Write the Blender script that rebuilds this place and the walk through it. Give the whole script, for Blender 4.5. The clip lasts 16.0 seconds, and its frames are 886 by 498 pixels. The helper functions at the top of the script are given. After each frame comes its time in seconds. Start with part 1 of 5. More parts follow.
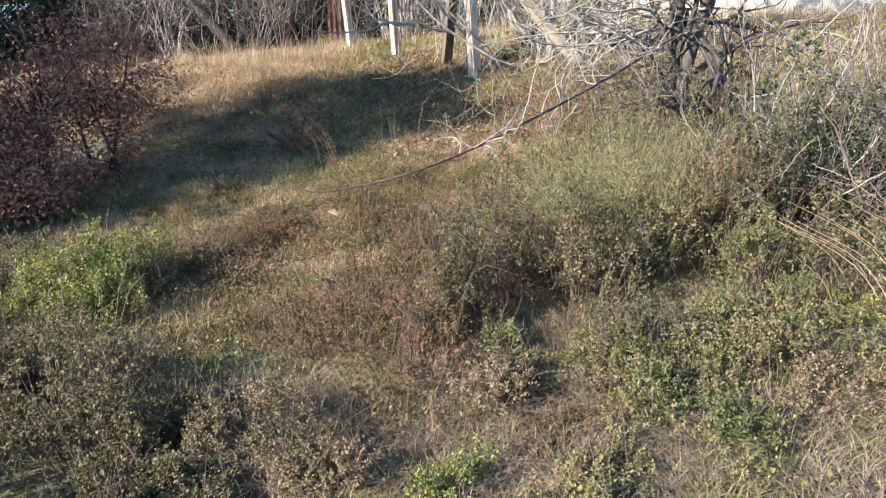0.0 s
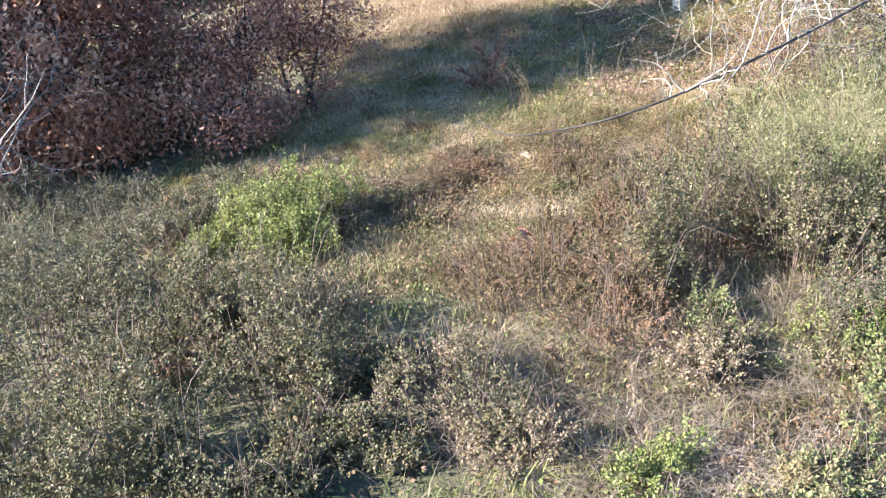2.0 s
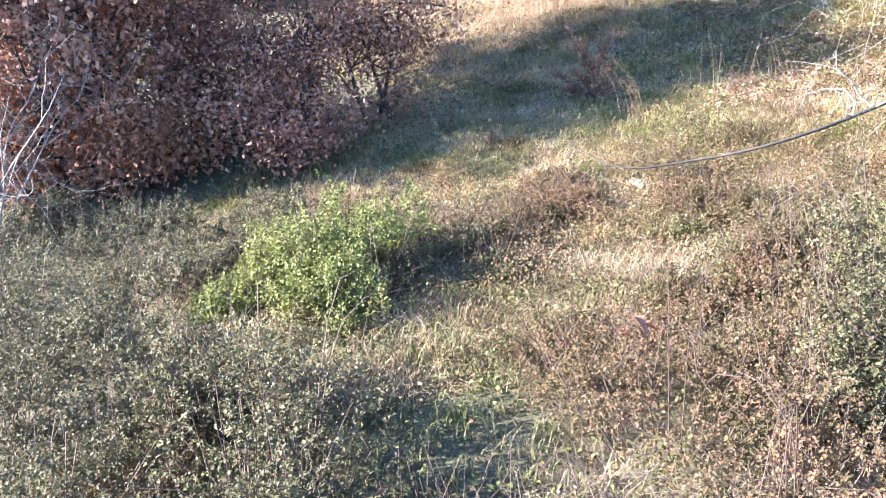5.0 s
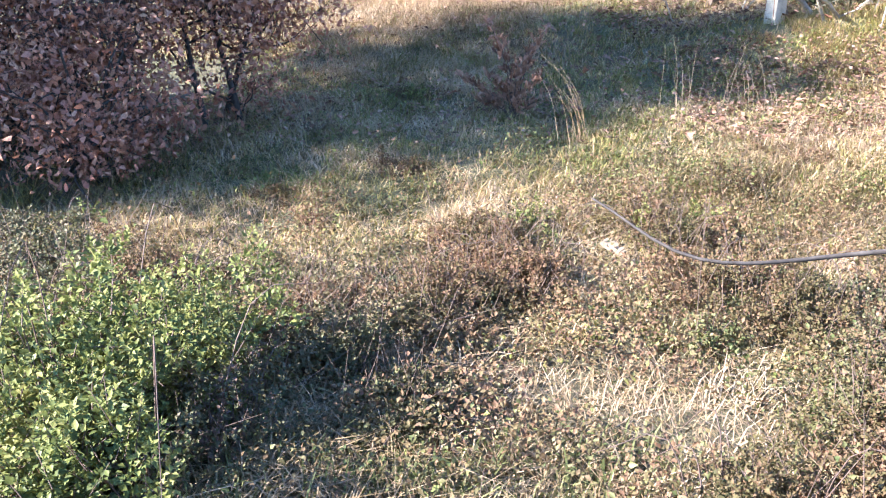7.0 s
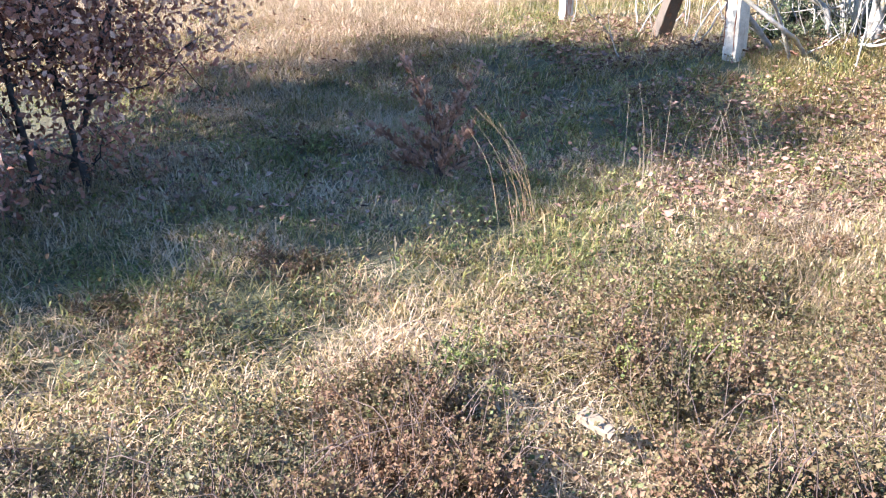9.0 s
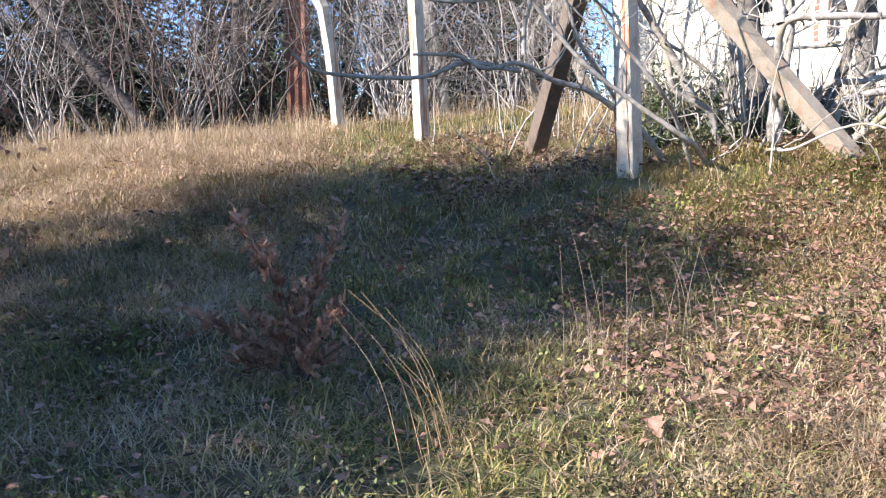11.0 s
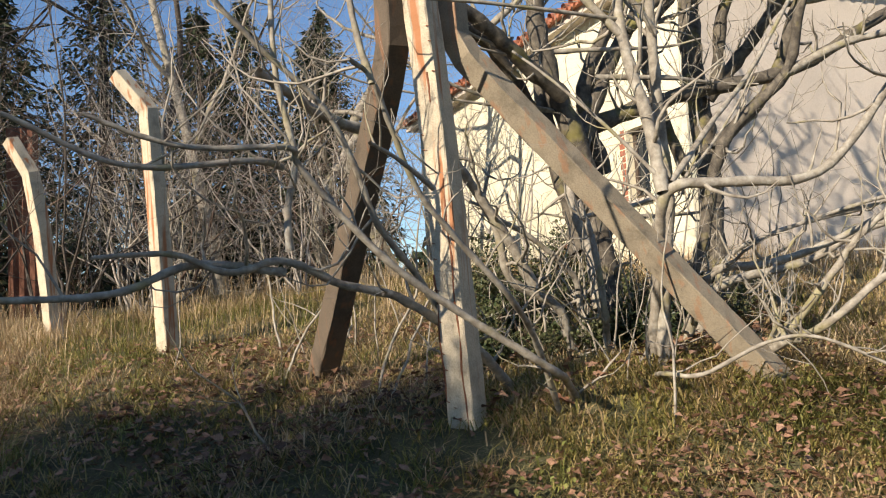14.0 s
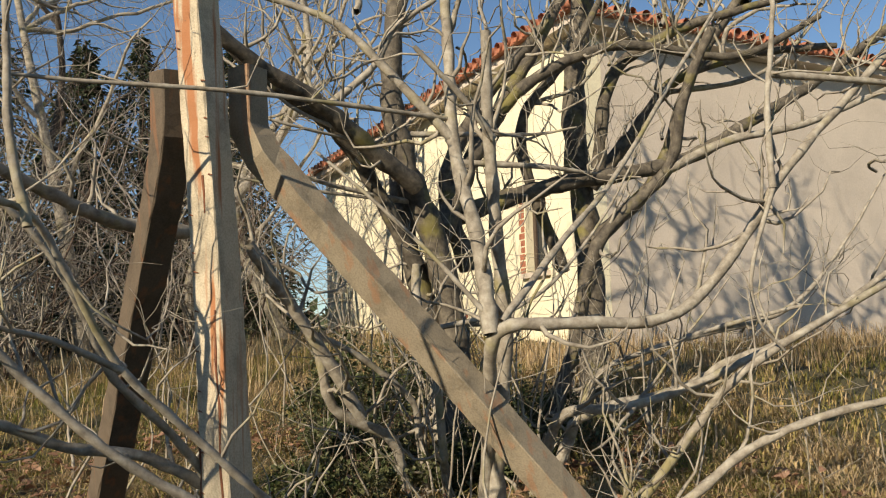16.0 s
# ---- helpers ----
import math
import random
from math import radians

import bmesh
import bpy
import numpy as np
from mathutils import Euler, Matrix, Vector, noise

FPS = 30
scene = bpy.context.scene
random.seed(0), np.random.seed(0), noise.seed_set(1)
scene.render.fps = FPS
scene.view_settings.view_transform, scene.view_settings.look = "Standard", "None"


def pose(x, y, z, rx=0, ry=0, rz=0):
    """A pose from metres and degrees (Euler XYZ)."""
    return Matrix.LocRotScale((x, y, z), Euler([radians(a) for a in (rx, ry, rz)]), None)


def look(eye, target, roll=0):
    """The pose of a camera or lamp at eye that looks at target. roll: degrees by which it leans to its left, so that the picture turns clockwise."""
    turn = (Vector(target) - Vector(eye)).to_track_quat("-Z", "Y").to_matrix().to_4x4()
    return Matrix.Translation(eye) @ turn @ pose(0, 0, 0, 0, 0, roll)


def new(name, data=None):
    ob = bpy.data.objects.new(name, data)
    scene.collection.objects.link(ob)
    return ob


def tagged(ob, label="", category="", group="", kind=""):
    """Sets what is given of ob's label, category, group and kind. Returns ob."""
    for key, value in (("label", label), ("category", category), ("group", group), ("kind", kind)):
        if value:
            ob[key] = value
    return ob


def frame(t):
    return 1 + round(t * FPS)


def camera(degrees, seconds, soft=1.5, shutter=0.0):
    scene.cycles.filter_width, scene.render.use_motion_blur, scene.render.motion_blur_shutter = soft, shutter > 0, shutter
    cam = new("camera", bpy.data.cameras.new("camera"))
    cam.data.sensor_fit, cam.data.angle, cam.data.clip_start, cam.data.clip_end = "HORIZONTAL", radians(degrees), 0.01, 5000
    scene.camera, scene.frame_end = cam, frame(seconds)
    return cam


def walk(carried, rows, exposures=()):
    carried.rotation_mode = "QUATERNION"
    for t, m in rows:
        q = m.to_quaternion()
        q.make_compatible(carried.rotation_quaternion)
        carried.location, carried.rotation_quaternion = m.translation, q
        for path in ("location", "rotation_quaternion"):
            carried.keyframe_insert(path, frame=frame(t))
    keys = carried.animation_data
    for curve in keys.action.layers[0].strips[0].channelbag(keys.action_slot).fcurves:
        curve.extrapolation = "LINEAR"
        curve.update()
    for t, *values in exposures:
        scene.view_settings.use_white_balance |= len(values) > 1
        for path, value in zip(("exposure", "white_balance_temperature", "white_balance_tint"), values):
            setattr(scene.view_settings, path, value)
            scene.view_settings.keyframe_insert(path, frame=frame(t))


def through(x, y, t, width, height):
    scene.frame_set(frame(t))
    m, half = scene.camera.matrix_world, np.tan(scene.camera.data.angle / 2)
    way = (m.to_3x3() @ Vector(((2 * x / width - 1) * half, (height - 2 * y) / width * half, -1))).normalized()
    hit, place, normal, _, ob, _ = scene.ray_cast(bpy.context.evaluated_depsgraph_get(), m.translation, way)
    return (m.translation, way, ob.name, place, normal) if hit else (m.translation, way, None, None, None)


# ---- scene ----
cam = camera(55.6, 16.0, soft=1.15)
EXPOSURES = [(0, 1.78, 6150, 12), (0.5, 2.15, 5950, 12), (1.0, 2.35, 5850, 12), (1.5, 2.4, 5750, 12), (3.5, 2.9, 5600, 13), (5, 2.95, 5600, 16), (7.5, 2.65, 5600, 17), (9.5, 2.35, 5550, 18), (12, 1.4, 5950, 17), (12.5, 1.28, 6050, 16), (13.5, 1.05, 6900, 14), (14, 0.65, 7200, 12), (15, 0.32, 7500, 10), (16, 0.3, 7800, 9)]
PATH = [
    (0, (0.403, -0.518, 1.597), (0.372, 1.433, 1.161), -1.6),
    (0.5, (0.379, -0.366, 1.612), (0.249, 1.558, 1.082), -1.9),
    (1, (0.362, -0.344, 1.612), (0.171, 1.567, 1.055), -1.3),
    (1.5, (0.316, -0.333, 1.611), (0.026, 1.564, 1.048), -1.4),
    (2, (0.291, -0.287, 1.614), (-0.157, 1.576, 1.042), -2.0),
    (2.5, (0.311, -0.121, 1.57), (-0.354, 1.664, 0.959), -2.9),
    (3, (0.392, 0.193, 1.562), (-0.41, 1.906, 0.911), -3.2),
    (3.5, (0.384, 0.272, 1.59), (-0.488, 1.954, 0.951), -2.8),
    (4, (0.362, 0.31, 1.598), (-0.53, 1.989, 0.979), -2.0),
    (4.5, (0.275, 0.489, 1.55), (-0.536, 2.217, 0.951), -1.0),
    (5, (0.069, 0.891, 1.532), (-0.597, 2.692, 0.975), -2.6),
    (5.2, (0.018, 1.004, 1.538), (-0.596, 2.828, 0.994), -3.4),
    (7.3, (-0.632, 2.767, 1.287), (-0.931, 4.672, 0.758), 4.0),
    (7.5, (-0.655, 2.864, 1.312), (-0.921, 4.775, 0.787), 3.7),
    (8, (-0.688, 3.116, 1.308), (-0.962, 5.034, 0.811), 3.8),
    (8.5, (-0.7, 3.513, 1.315), (-0.984, 5.414, 0.762), 4.7),
    (9, (-0.72, 3.705, 1.392), (-0.893, 5.64, 0.915), 3.9),
    (9.5, (-0.765, 3.912, 1.403), (-0.837, 5.887, 1.095), 1.9),
    (9.7, (-0.806, 4.064, 1.396), (-0.834, 6.046, 1.131), 0.9),
    (11.8, (-0.898, 5.363, 1.588), (-0.608, 7.333, 1.403), -0.1),
    (12, (-0.91, 5.458, 1.607), (-0.578, 7.422, 1.43), -0.5),
    (12.5, (-0.889, 5.742, 1.57), (-0.516, 7.702, 1.43), -1.4),
    (13, (-0.744, 6.318, 1.584), (-0.355, 8.278, 1.496), -1.6),
    (13.5, (-0.624, 6.575, 1.774), (-0.083, 8.5, 1.826), -2.0),
    (14, (-0.432, 6.804, 1.854), (0.196, 8.697, 2.002), -3.2),
    (14.5, (-0.286, 6.947, 2.018), (0.404, 8.816, 2.192), -3.8),
    (15, (-0.116, 7.056, 2.051), (0.639, 8.899, 2.235), -2.7),
    (15.5, (0.129, 7.173, 2.183), (0.908, 9.006, 2.369), -2.1),
    (16, (0.232, 7.213, 2.24), (1.019, 9.036, 2.473), -1.5),
]
walk(cam, [(t, look(eye, target, roll)) for t, eye, target, roll in PATH], EXPOSURES)

# ---- light ----
SUN_AZ = math.atan2(-0.515, -0.857)          # the side of the sky that the sun stands on
SUN_EL = radians(25)
world = bpy.data.worlds.new("sky")
scene.world = world
world.use_nodes = True
wn, wl = world.node_tree.nodes, world.node_tree.links
sky = wn.new("ShaderNodeTexSky")
sky.sky_type = "NISHITA"
sky.sun_disc = False
sky.sun_elevation = SUN_EL
sky.sun_rotation = math.pi / 2 - SUN_AZ
sky.air_density, sky.dust_density, sky.ozone_density = 1.0, 0.05, 6.0
wl.new(sky.outputs[0], wn["Background"].inputs[0])
wn["Background"].inputs[1].default_value = 0.105
sun = new("sun", bpy.data.lights.new("sun", "SUN"))
sun.data.energy, sun.data.angle, sun.data.color = 5.0, radians(0.53), (1.0, 0.93, 0.82)
sun.matrix_world = look((-20 * math.cos(SUN_EL) * 0.857, -20 * math.cos(SUN_EL) * 0.515, 20 * math.sin(SUN_EL)), (0, 0, 0))

rng = np.random.default_rng(7)

# ---- materials ----


def nodes_of(name):
    m = bpy.data.materials.new(name)
    m.use_nodes = True
    nt = m.node_tree
    return m, nt, nt.nodes, nt.links, nt.nodes["Principled BSDF"]


def ramp_node(nt, stops):
    r = nt.nodes.new("ShaderNodeValToRGB")
    els = r.color_ramp.elements
    while len(els) < len(stops):
        els.new(0.5)
    for e, (p, c) in zip(els, stops):
        e.position, e.color = p, (*c, 1)
    return r


def even(cols):
    n = max(1, len(cols) - 1)
    return [(i / n, c) for i, c in enumerate(cols)]


def noise_node(nt, scale, detail=5.0, rough=0.55):
    n = nt.nodes.new("ShaderNodeTexNoise")
    n.inputs["Scale"].default_value, n.inputs["Detail"].default_value, n.inputs["Roughness"].default_value = scale, detail, rough
    c = nt.nodes.new("ShaderNodeTexCoord")
    nt.links.new(c.outputs["Object"], n.inputs["Vector"])
    return n


def mix_node(nt, fac, a, b, mode="MIX"):
    m = nt.nodes.new("ShaderNodeMix")
    m.data_type, m.blend_type = "RGBA", mode
    for key, v in ((0, fac), (6, a), (7, b)):
        if isinstance(v, (int, float)):
            m.inputs[key].default_value = v
        elif isinstance(v, tuple):
            m.inputs[key].default_value = (*v, 1)
        else:
            nt.links.new(v, m.inputs[key])
    return m.outputs[2]


def bump_to(nt, bsdf, height, strength, dist):
    b = nt.nodes.new("ShaderNodeBump")
    b.inputs["Strength"].default_value, b.inputs["Distance"].default_value = strength, dist
    nt.links.new(height, b.inputs["Height"])
    nt.links.new(b.outputs[0], bsdf.inputs["Normal"])


def leaf_material(name, cols, rough=0.5, through=0.3, patch=3.2):
    """Leaves: each leaf takes its own colour of the ramp, drifting in patches; some light comes through."""
    m, nt, n, l, bsdf = nodes_of(name)
    geo = n.new("ShaderNodeNewGeometry")
    big = noise_node(nt, patch, 4.0, 0.62)
    mm = n.new("ShaderNodeMath")
    mm.operation = "MULTIPLY_ADD"
    l.new(big.outputs[0], mm.inputs[0])
    mm.inputs[1].default_value = 2.0
    mm.inputs[2].default_value = -0.82
    add = n.new("ShaderNodeMath")
    add.operation, add.use_clamp = "ADD", True
    own = n.new("ShaderNodeMath")
    own.operation = "MULTIPLY"
    own.inputs[1].default_value = 0.62
    l.new(geo.outputs["Random Per Island"], own.inputs[0])
    l.new(own.outputs[0], add.inputs[0])
    l.new(mm.outputs[0], add.inputs[1])
    r = ramp_node(nt, even([(c[0] * 1.36, c[1] * 1.3, c[2] * 1.45) for c in cols] + [tuple(min(0.75, v * 1.45) for v in cols[-1])]))
    l.new(add.outputs[0], r.inputs[0])
    grain = noise_node(nt, 180.0, 2.0)
    g = ramp_node(nt, [(0.3, (0.62, 0.62, 0.62)), (0.7, (1.1, 1.1, 1.1))])
    l.new(grain.outputs[0], g.inputs[0])
    col = mix_node(nt, 1.0, r.outputs[0], g.outputs[0], "MULTIPLY")
    l.new(col, bsdf.inputs["Base Color"])
    bsdf.inputs["Roughness"].default_value = min(1.0, rough + 0.15)
    bsdf.inputs["Specular IOR Level"].default_value = 0.22
    tr = n.new("ShaderNodeBsdfTranslucent")
    l.new(col, tr.inputs["Color"])
    mx = n.new("ShaderNodeMixShader")
    mx.inputs[0].default_value = through
    l.new(bsdf.outputs[0], mx.inputs[1])
    l.new(tr.outputs[0], mx.inputs[2])
    l.new(mx.outputs[0], n["Material Output"].inputs[0])
    return m


def bark_material(name, cols, scale=30.0, moss=0.0, bump=0.4):
    m, nt, n, l, bsdf = nodes_of(name)
    a = noise_node(nt, scale, 6.0, 0.65)
    r = ramp_node(nt, [(0.3, cols[0]), (0.5, cols[1]), (0.72, cols[2])])
    l.new(a.outputs[0], r.inputs[0])
    col = r.outputs[0]
    if moss:
        b = noise_node(nt, 5.0, 4.0)
        k = ramp_node(nt, [(0.56, (0, 0, 0)), (0.68, (moss, moss, moss))])
        l.new(b.outputs[0], k.inputs[0])
        col = mix_node(nt, k.outputs[0], col, (0.23, 0.20, 0.04))
    l.new(col, bsdf.inputs["Base Color"])
    bsdf.inputs["Roughness"].default_value = 0.8
    bump_to(nt, bsdf, a.outputs[0], bump, 0.01)
    return m


def ground_material():
    m, nt, n, l, bsdf = nodes_of("soil_and_turf")
    a = noise_node(nt, 0.9, 5.0)
    b = noise_node(nt, 22.0, 8.0, 0.75)
    c = noise_node(nt, 110.0, 4.0, 0.75)
    soil = ramp_node(nt, [(0.3, (0.045, 0.036, 0.02)), (0.52, (0.115, 0.095, 0.05)), (0.72, (0.24, 0.195, 0.11))])
    l.new(b.outputs[0], soil.inputs[0])
    turf = ramp_node(nt, [(0.3, (0.04, 0.045, 0.017)), (0.52, (0.13, 0.125, 0.05)), (0.72, (0.30, 0.25, 0.14))])
    l.new(c.outputs[0], turf.inputs[0])
    k = ramp_node(nt, [(0.36, (0, 0, 0)), (0.66, (1, 1, 1))])
    l.new(a.outputs[0], k.inputs[0])
    l.new(mix_node(nt, k.outputs[0], soil.outputs[0], turf.outputs[0]), bsdf.inputs["Base Color"])
    bsdf.inputs["Roughness"].default_value = 0.95
    add = n.new("ShaderNodeMath")
    l.new(b.outputs[0], add.inputs[0])
    l.new(c.outputs[0], add.inputs[1])
    bump_to(nt, bsdf, add.outputs[0], 0.8, 0.03)
    return m


def concrete_material(name, base, rust):
    m, nt, n, l, bsdf = nodes_of(name)
    a = noise_node(nt, 9.0, 6.0, 0.65)
    c = noise_node(nt, 160.0, 3.0, 0.7)
    dark = tuple(v * 0.62 for v in base)
    light = tuple(min(1, v * 1.12) for v in base)
    r = ramp_node(nt, [(0.3, dark), (0.5, base), (0.7, light)])
    l.new(a.outputs[0], r.inputs[0])
    s = ramp_node(nt, [(0.35, (0.75, 0.74, 0.72)), (0.6, (1, 1, 1))])
    l.new(c.outputs[0], s.inputs[0])
    col = mix_node(nt, 1.0, r.outputs[0], s.outputs[0], "MULTIPLY")
    # rust runs, long in z
    co = n.new("ShaderNodeTexCoord")
    mp = n.new("ShaderNodeMapping")
    mp.inputs["Scale"].default_value = (22, 22, 1.1)
    l.new(co.outputs["Object"], mp.inputs[0])
    st = n.new("ShaderNodeTexNoise")
    st.inputs["Scale"].default_value, st.inputs["Detail"].default_value = 1.0, 4.0
    l.new(mp.outputs[0], st.inputs["Vector"])
    k = ramp_node(nt, [(0.56, (0, 0, 0)), (0.64, (rust, rust, rust))])
    l.new(st.outputs[0], k.inputs[0])
    col = mix_node(nt, k.outputs[0], col, (0.36, 0.13, 0.045))
    l.new(col, bsdf.inputs["Base Color"])
    bsdf.inputs["Roughness"].default_value = 0.88
    add = n.new("ShaderNodeMath")
    l.new(a.outputs[0], add.inputs[0])
    l.new(c.outputs[0], add.inputs[1])
    bump_to(nt, bsdf, add.outputs[0], 0.35, 0.006)
    return m


def plaster_material(name, base, grime):
    m, nt, n, l, bsdf = nodes_of(name)
    a = noise_node(nt, 1.1, 6.0, 0.6)
    c = noise_node(nt, 55.0, 4.0, 0.7)
    r = ramp_node(nt, [(0.32, tuple(v * grime for v in base)), (0.55, base), (0.8, tuple(min(1, v * 1.05) for v in base))])
    l.new(a.outputs[0], r.inputs[0])
    s = ramp_node(nt, [(0.3, (0.86, 0.85, 0.83)), (0.6, (1, 1, 1))])
    l.new(c.outputs[0], s.inputs[0])
    l.new(mix_node(nt, 1.0, r.outputs[0], s.outputs[0], "MULTIPLY"), bsdf.inputs["Base Color"])
    bsdf.inputs["Roughness"].default_value = 0.92
    bump_to(nt, bsdf, c.outputs[0], 0.3, 0.01)
    return m


def plain_material(name, cols, scale=20.0, rough=0.7, metal=0.0, bump=0.2):
    m, nt, n, l, bsdf = nodes_of(name)
    a = noise_node(nt, scale, 5.0, 0.65)
    r = ramp_node(nt, [(0.3, cols[0]), (0.7, cols[1])])
    l.new(a.outputs[0], r.inputs[0])
    l.new(r.outputs[0], bsdf.inputs["Base Color"])
    bsdf.inputs["Roughness"].default_value, bsdf.inputs["Metallic"].default_value = rough, metal
    bump_to(nt, bsdf, a.outputs[0], bump, 0.005)
    return m


MAT_GROUND = ground_material()
MAT_BRAMBLE = leaf_material("bramble_leaf", [(0.0898, 0.0569, 0.0375), (0.0581, 0.056, 0.0232), (0.0845, 0.0859, 0.0313), (0.121, 0.115, 0.0446), (0.18, 0.14, 0.0714)], 0.42, 0.22)
MAT_BROWN = leaf_material("dry_bramble_leaf", [(0.067, 0.066, 0.0228), (0.108, 0.092, 0.0342), (0.135, 0.105, 0.0427), (0.173, 0.115, 0.0551), (0.194, 0.115, 0.0617)], 0.55, 0.34)
MAT_GREEN = leaf_material("green_leaf", [(0.07, 0.088, 0.022), (0.12, 0.145, 0.036), (0.18, 0.20, 0.05), (0.24, 0.235, 0.07)], 0.4, 0.3)
MAT_YELLOWGREEN = leaf_material("yellow_green_leaf", [(0.065, 0.085, 0.027), (0.12, 0.142, 0.045), (0.19, 0.195, 0.07), (0.21, 0.165, 0.075)], 0.5, 0.3)
MAT_GREY = leaf_material("grey_green_leaf", [(0.121, 0.0823, 0.0551), (0.0682, 0.074, 0.0312), (0.105, 0.111, 0.0459), (0.178, 0.149, 0.078)], 0.45, 0.22)
MAT_MIXED = leaf_material("yellowing_bramble_leaf", [(0.085, 0.06, 0.04), (0.10, 0.105, 0.04), (0.15, 0.135, 0.055), (0.20, 0.155, 0.08), (0.23, 0.17, 0.10)], 0.5, 0.25)
MAT_BROOM = leaf_material("broom_shoot", [(0.085, 0.092, 0.03), (0.135, 0.14, 0.048), (0.19, 0.18, 0.07), (0.25, 0.215, 0.115)], 0.5, 0.25)
MAT_HOLLY = leaf_material("glossy_evergreen_leaf", [(0.02, 0.032, 0.014), (0.04, 0.058, 0.022), (0.075, 0.09, 0.035), (0.11, 0.115, 0.055)], 0.2, 0.12)
MAT_OAK = leaf_material("dry_oak_leaf", [(0.15, 0.0705, 0.0418), (0.253, 0.113, 0.0628), (0.344, 0.163, 0.0882), (0.448, 0.254, 0.138)], 0.45, 0.12, 0.8)
MAT_OAK_ORANGE = leaf_material("orange_oak_leaf", [(0.155, 0.0725, 0.0416), (0.261, 0.117, 0.0601), (0.356, 0.167, 0.0832), (0.428, 0.223, 0.115)], 0.45, 0.25, 0.8)
MAT_LITTER = leaf_material("fallen_leaf", [(0.07, 0.0416, 0.025), (0.133, 0.0754, 0.0425), (0.189, 0.107, 0.06), (0.252, 0.15, 0.085), (0.308, 0.195, 0.119)], 0.6, 0.12)
MAT_GRASS = leaf_material("green_grass_blade", [(0.112, 0.117, 0.0297), (0.195, 0.19, 0.0486), (0.285, 0.251, 0.0743), (0.39, 0.297, 0.121), (0.465, 0.345, 0.176)], 0.5, 0.3, 1.2)
MAT_TURF = leaf_material("dull_green_grass_blade", [(0.06, 0.072, 0.02), (0.105, 0.118, 0.035), (0.16, 0.158, 0.055), (0.225, 0.19, 0.09)], 0.5, 0.3, 1.2)
MAT_DULLSTRAW = leaf_material("weathered_straw_blade", [(0.115, 0.085, 0.045), (0.19, 0.145, 0.08), (0.265, 0.205, 0.12), (0.33, 0.265, 0.17)], 0.5, 0.25, 1.6)
MAT_STRAW = leaf_material("dry_grass_blade", [(0.175, 0.125, 0.0575), (0.301, 0.223, 0.106), (0.42, 0.319, 0.165), (0.518, 0.406, 0.237)], 0.5, 0.25, 1.2)
MAT_PALESTRAW = leaf_material("bleached_straw_blade", [(0.23, 0.169, 0.0837), (0.365, 0.277, 0.149), (0.472, 0.365, 0.203), (0.553, 0.432, 0.263)], 0.5, 0.25, 1.2)
MAT_SAPLING = leaf_material("curled_oak_leaf", [(0.121, 0.063, 0.0338), (0.202, 0.108, 0.0564), (0.282, 0.158, 0.0846), (0.343, 0.214, 0.124)], 0.45, 0.25, 4.0)
MAT_GOLD = leaf_material("golden_straw", [(0.26, 0.16, 0.06), (0.38, 0.25, 0.11), (0.46, 0.34, 0.18)], 0.5, 0.2)
MAT_CONIFER = leaf_material("conifer_needles", [(0.012, 0.022, 0.012), (0.028, 0.042, 0.02), (0.05, 0.066, 0.03)], 0.5, 0.1, 0.5)
MAT_TWIG = bark_material("bramble_stem", [(0.06, 0.035, 0.028), (0.11, 0.07, 0.05), (0.19, 0.14, 0.1)], 60)
MAT_FIG = bark_material("grey_fig_bark", [(0.15, 0.125, 0.095), (0.28, 0.245, 0.195), (0.44, 0.405, 0.335)], 24, 0.5)
MAT_FIGDARK = bark_material("dark_fig_bark", [(0.04, 0.032, 0.024), (0.10, 0.083, 0.062), (0.20, 0.17, 0.125)], 22, 0.6, 0.7)
MAT_DARKBARK = bark_material("dark_bark", [(0.022, 0.017, 0.013), (0.055, 0.043, 0.033), (0.11, 0.09, 0.07)], 30)
MAT_PALEBARK = bark_material("pale_grey_bark", [(0.16, 0.13, 0.105), (0.28, 0.245, 0.205), (0.42, 0.38, 0.33)], 30)
MAT_CONCRETE = concrete_material("weathered_concrete", (0.56, 0.475, 0.345), 0.9)
# base darker than the brace's lit tan: its broad face's shade is mixed in
MAT_CONCRETE_SHADED = concrete_material("shade_toned_weathered_concrete", (0.13, 0.098, 0.068), 0.3)
MAT_CONCRETE_TAN = concrete_material("brownish_weathered_concrete", (0.29, 0.24, 0.17), 0.35)
MAT_RUST = plain_material("rust", ((0.12, 0.04, 0.02), (0.28, 0.11, 0.05)), 60, 0.85)
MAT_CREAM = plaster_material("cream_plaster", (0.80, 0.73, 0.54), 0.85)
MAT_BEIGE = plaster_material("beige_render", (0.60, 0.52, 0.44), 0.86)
MAT_TILE = plain_material("clay_tile", ((0.26, 0.09, 0.05), (0.48, 0.20, 0.12)), 12, 0.8)
MAT_BRICK = plain_material("red_brick", ((0.28, 0.09, 0.05), (0.45, 0.18, 0.11)), 30, 0.9, 0, 0.5)
MAT_WOOD = plain_material("pale_split_wood", ((0.17, 0.12, 0.07), (0.31, 0.23, 0.145)), 25, 0.75)
MAT_FRAME = plain_material("brown_window_paint", ((0.05, 0.035, 0.025), (0.09, 0.06, 0.045)), 30, 0.6)
MAT_BOARD = plain_material("rusty_brown_sheet", ((0.10, 0.035, 0.02), (0.20, 0.08, 0.045)), 8, 0.85)
MAT_GLASS, _nt, _n, _l, _b = nodes_of("window_glass")
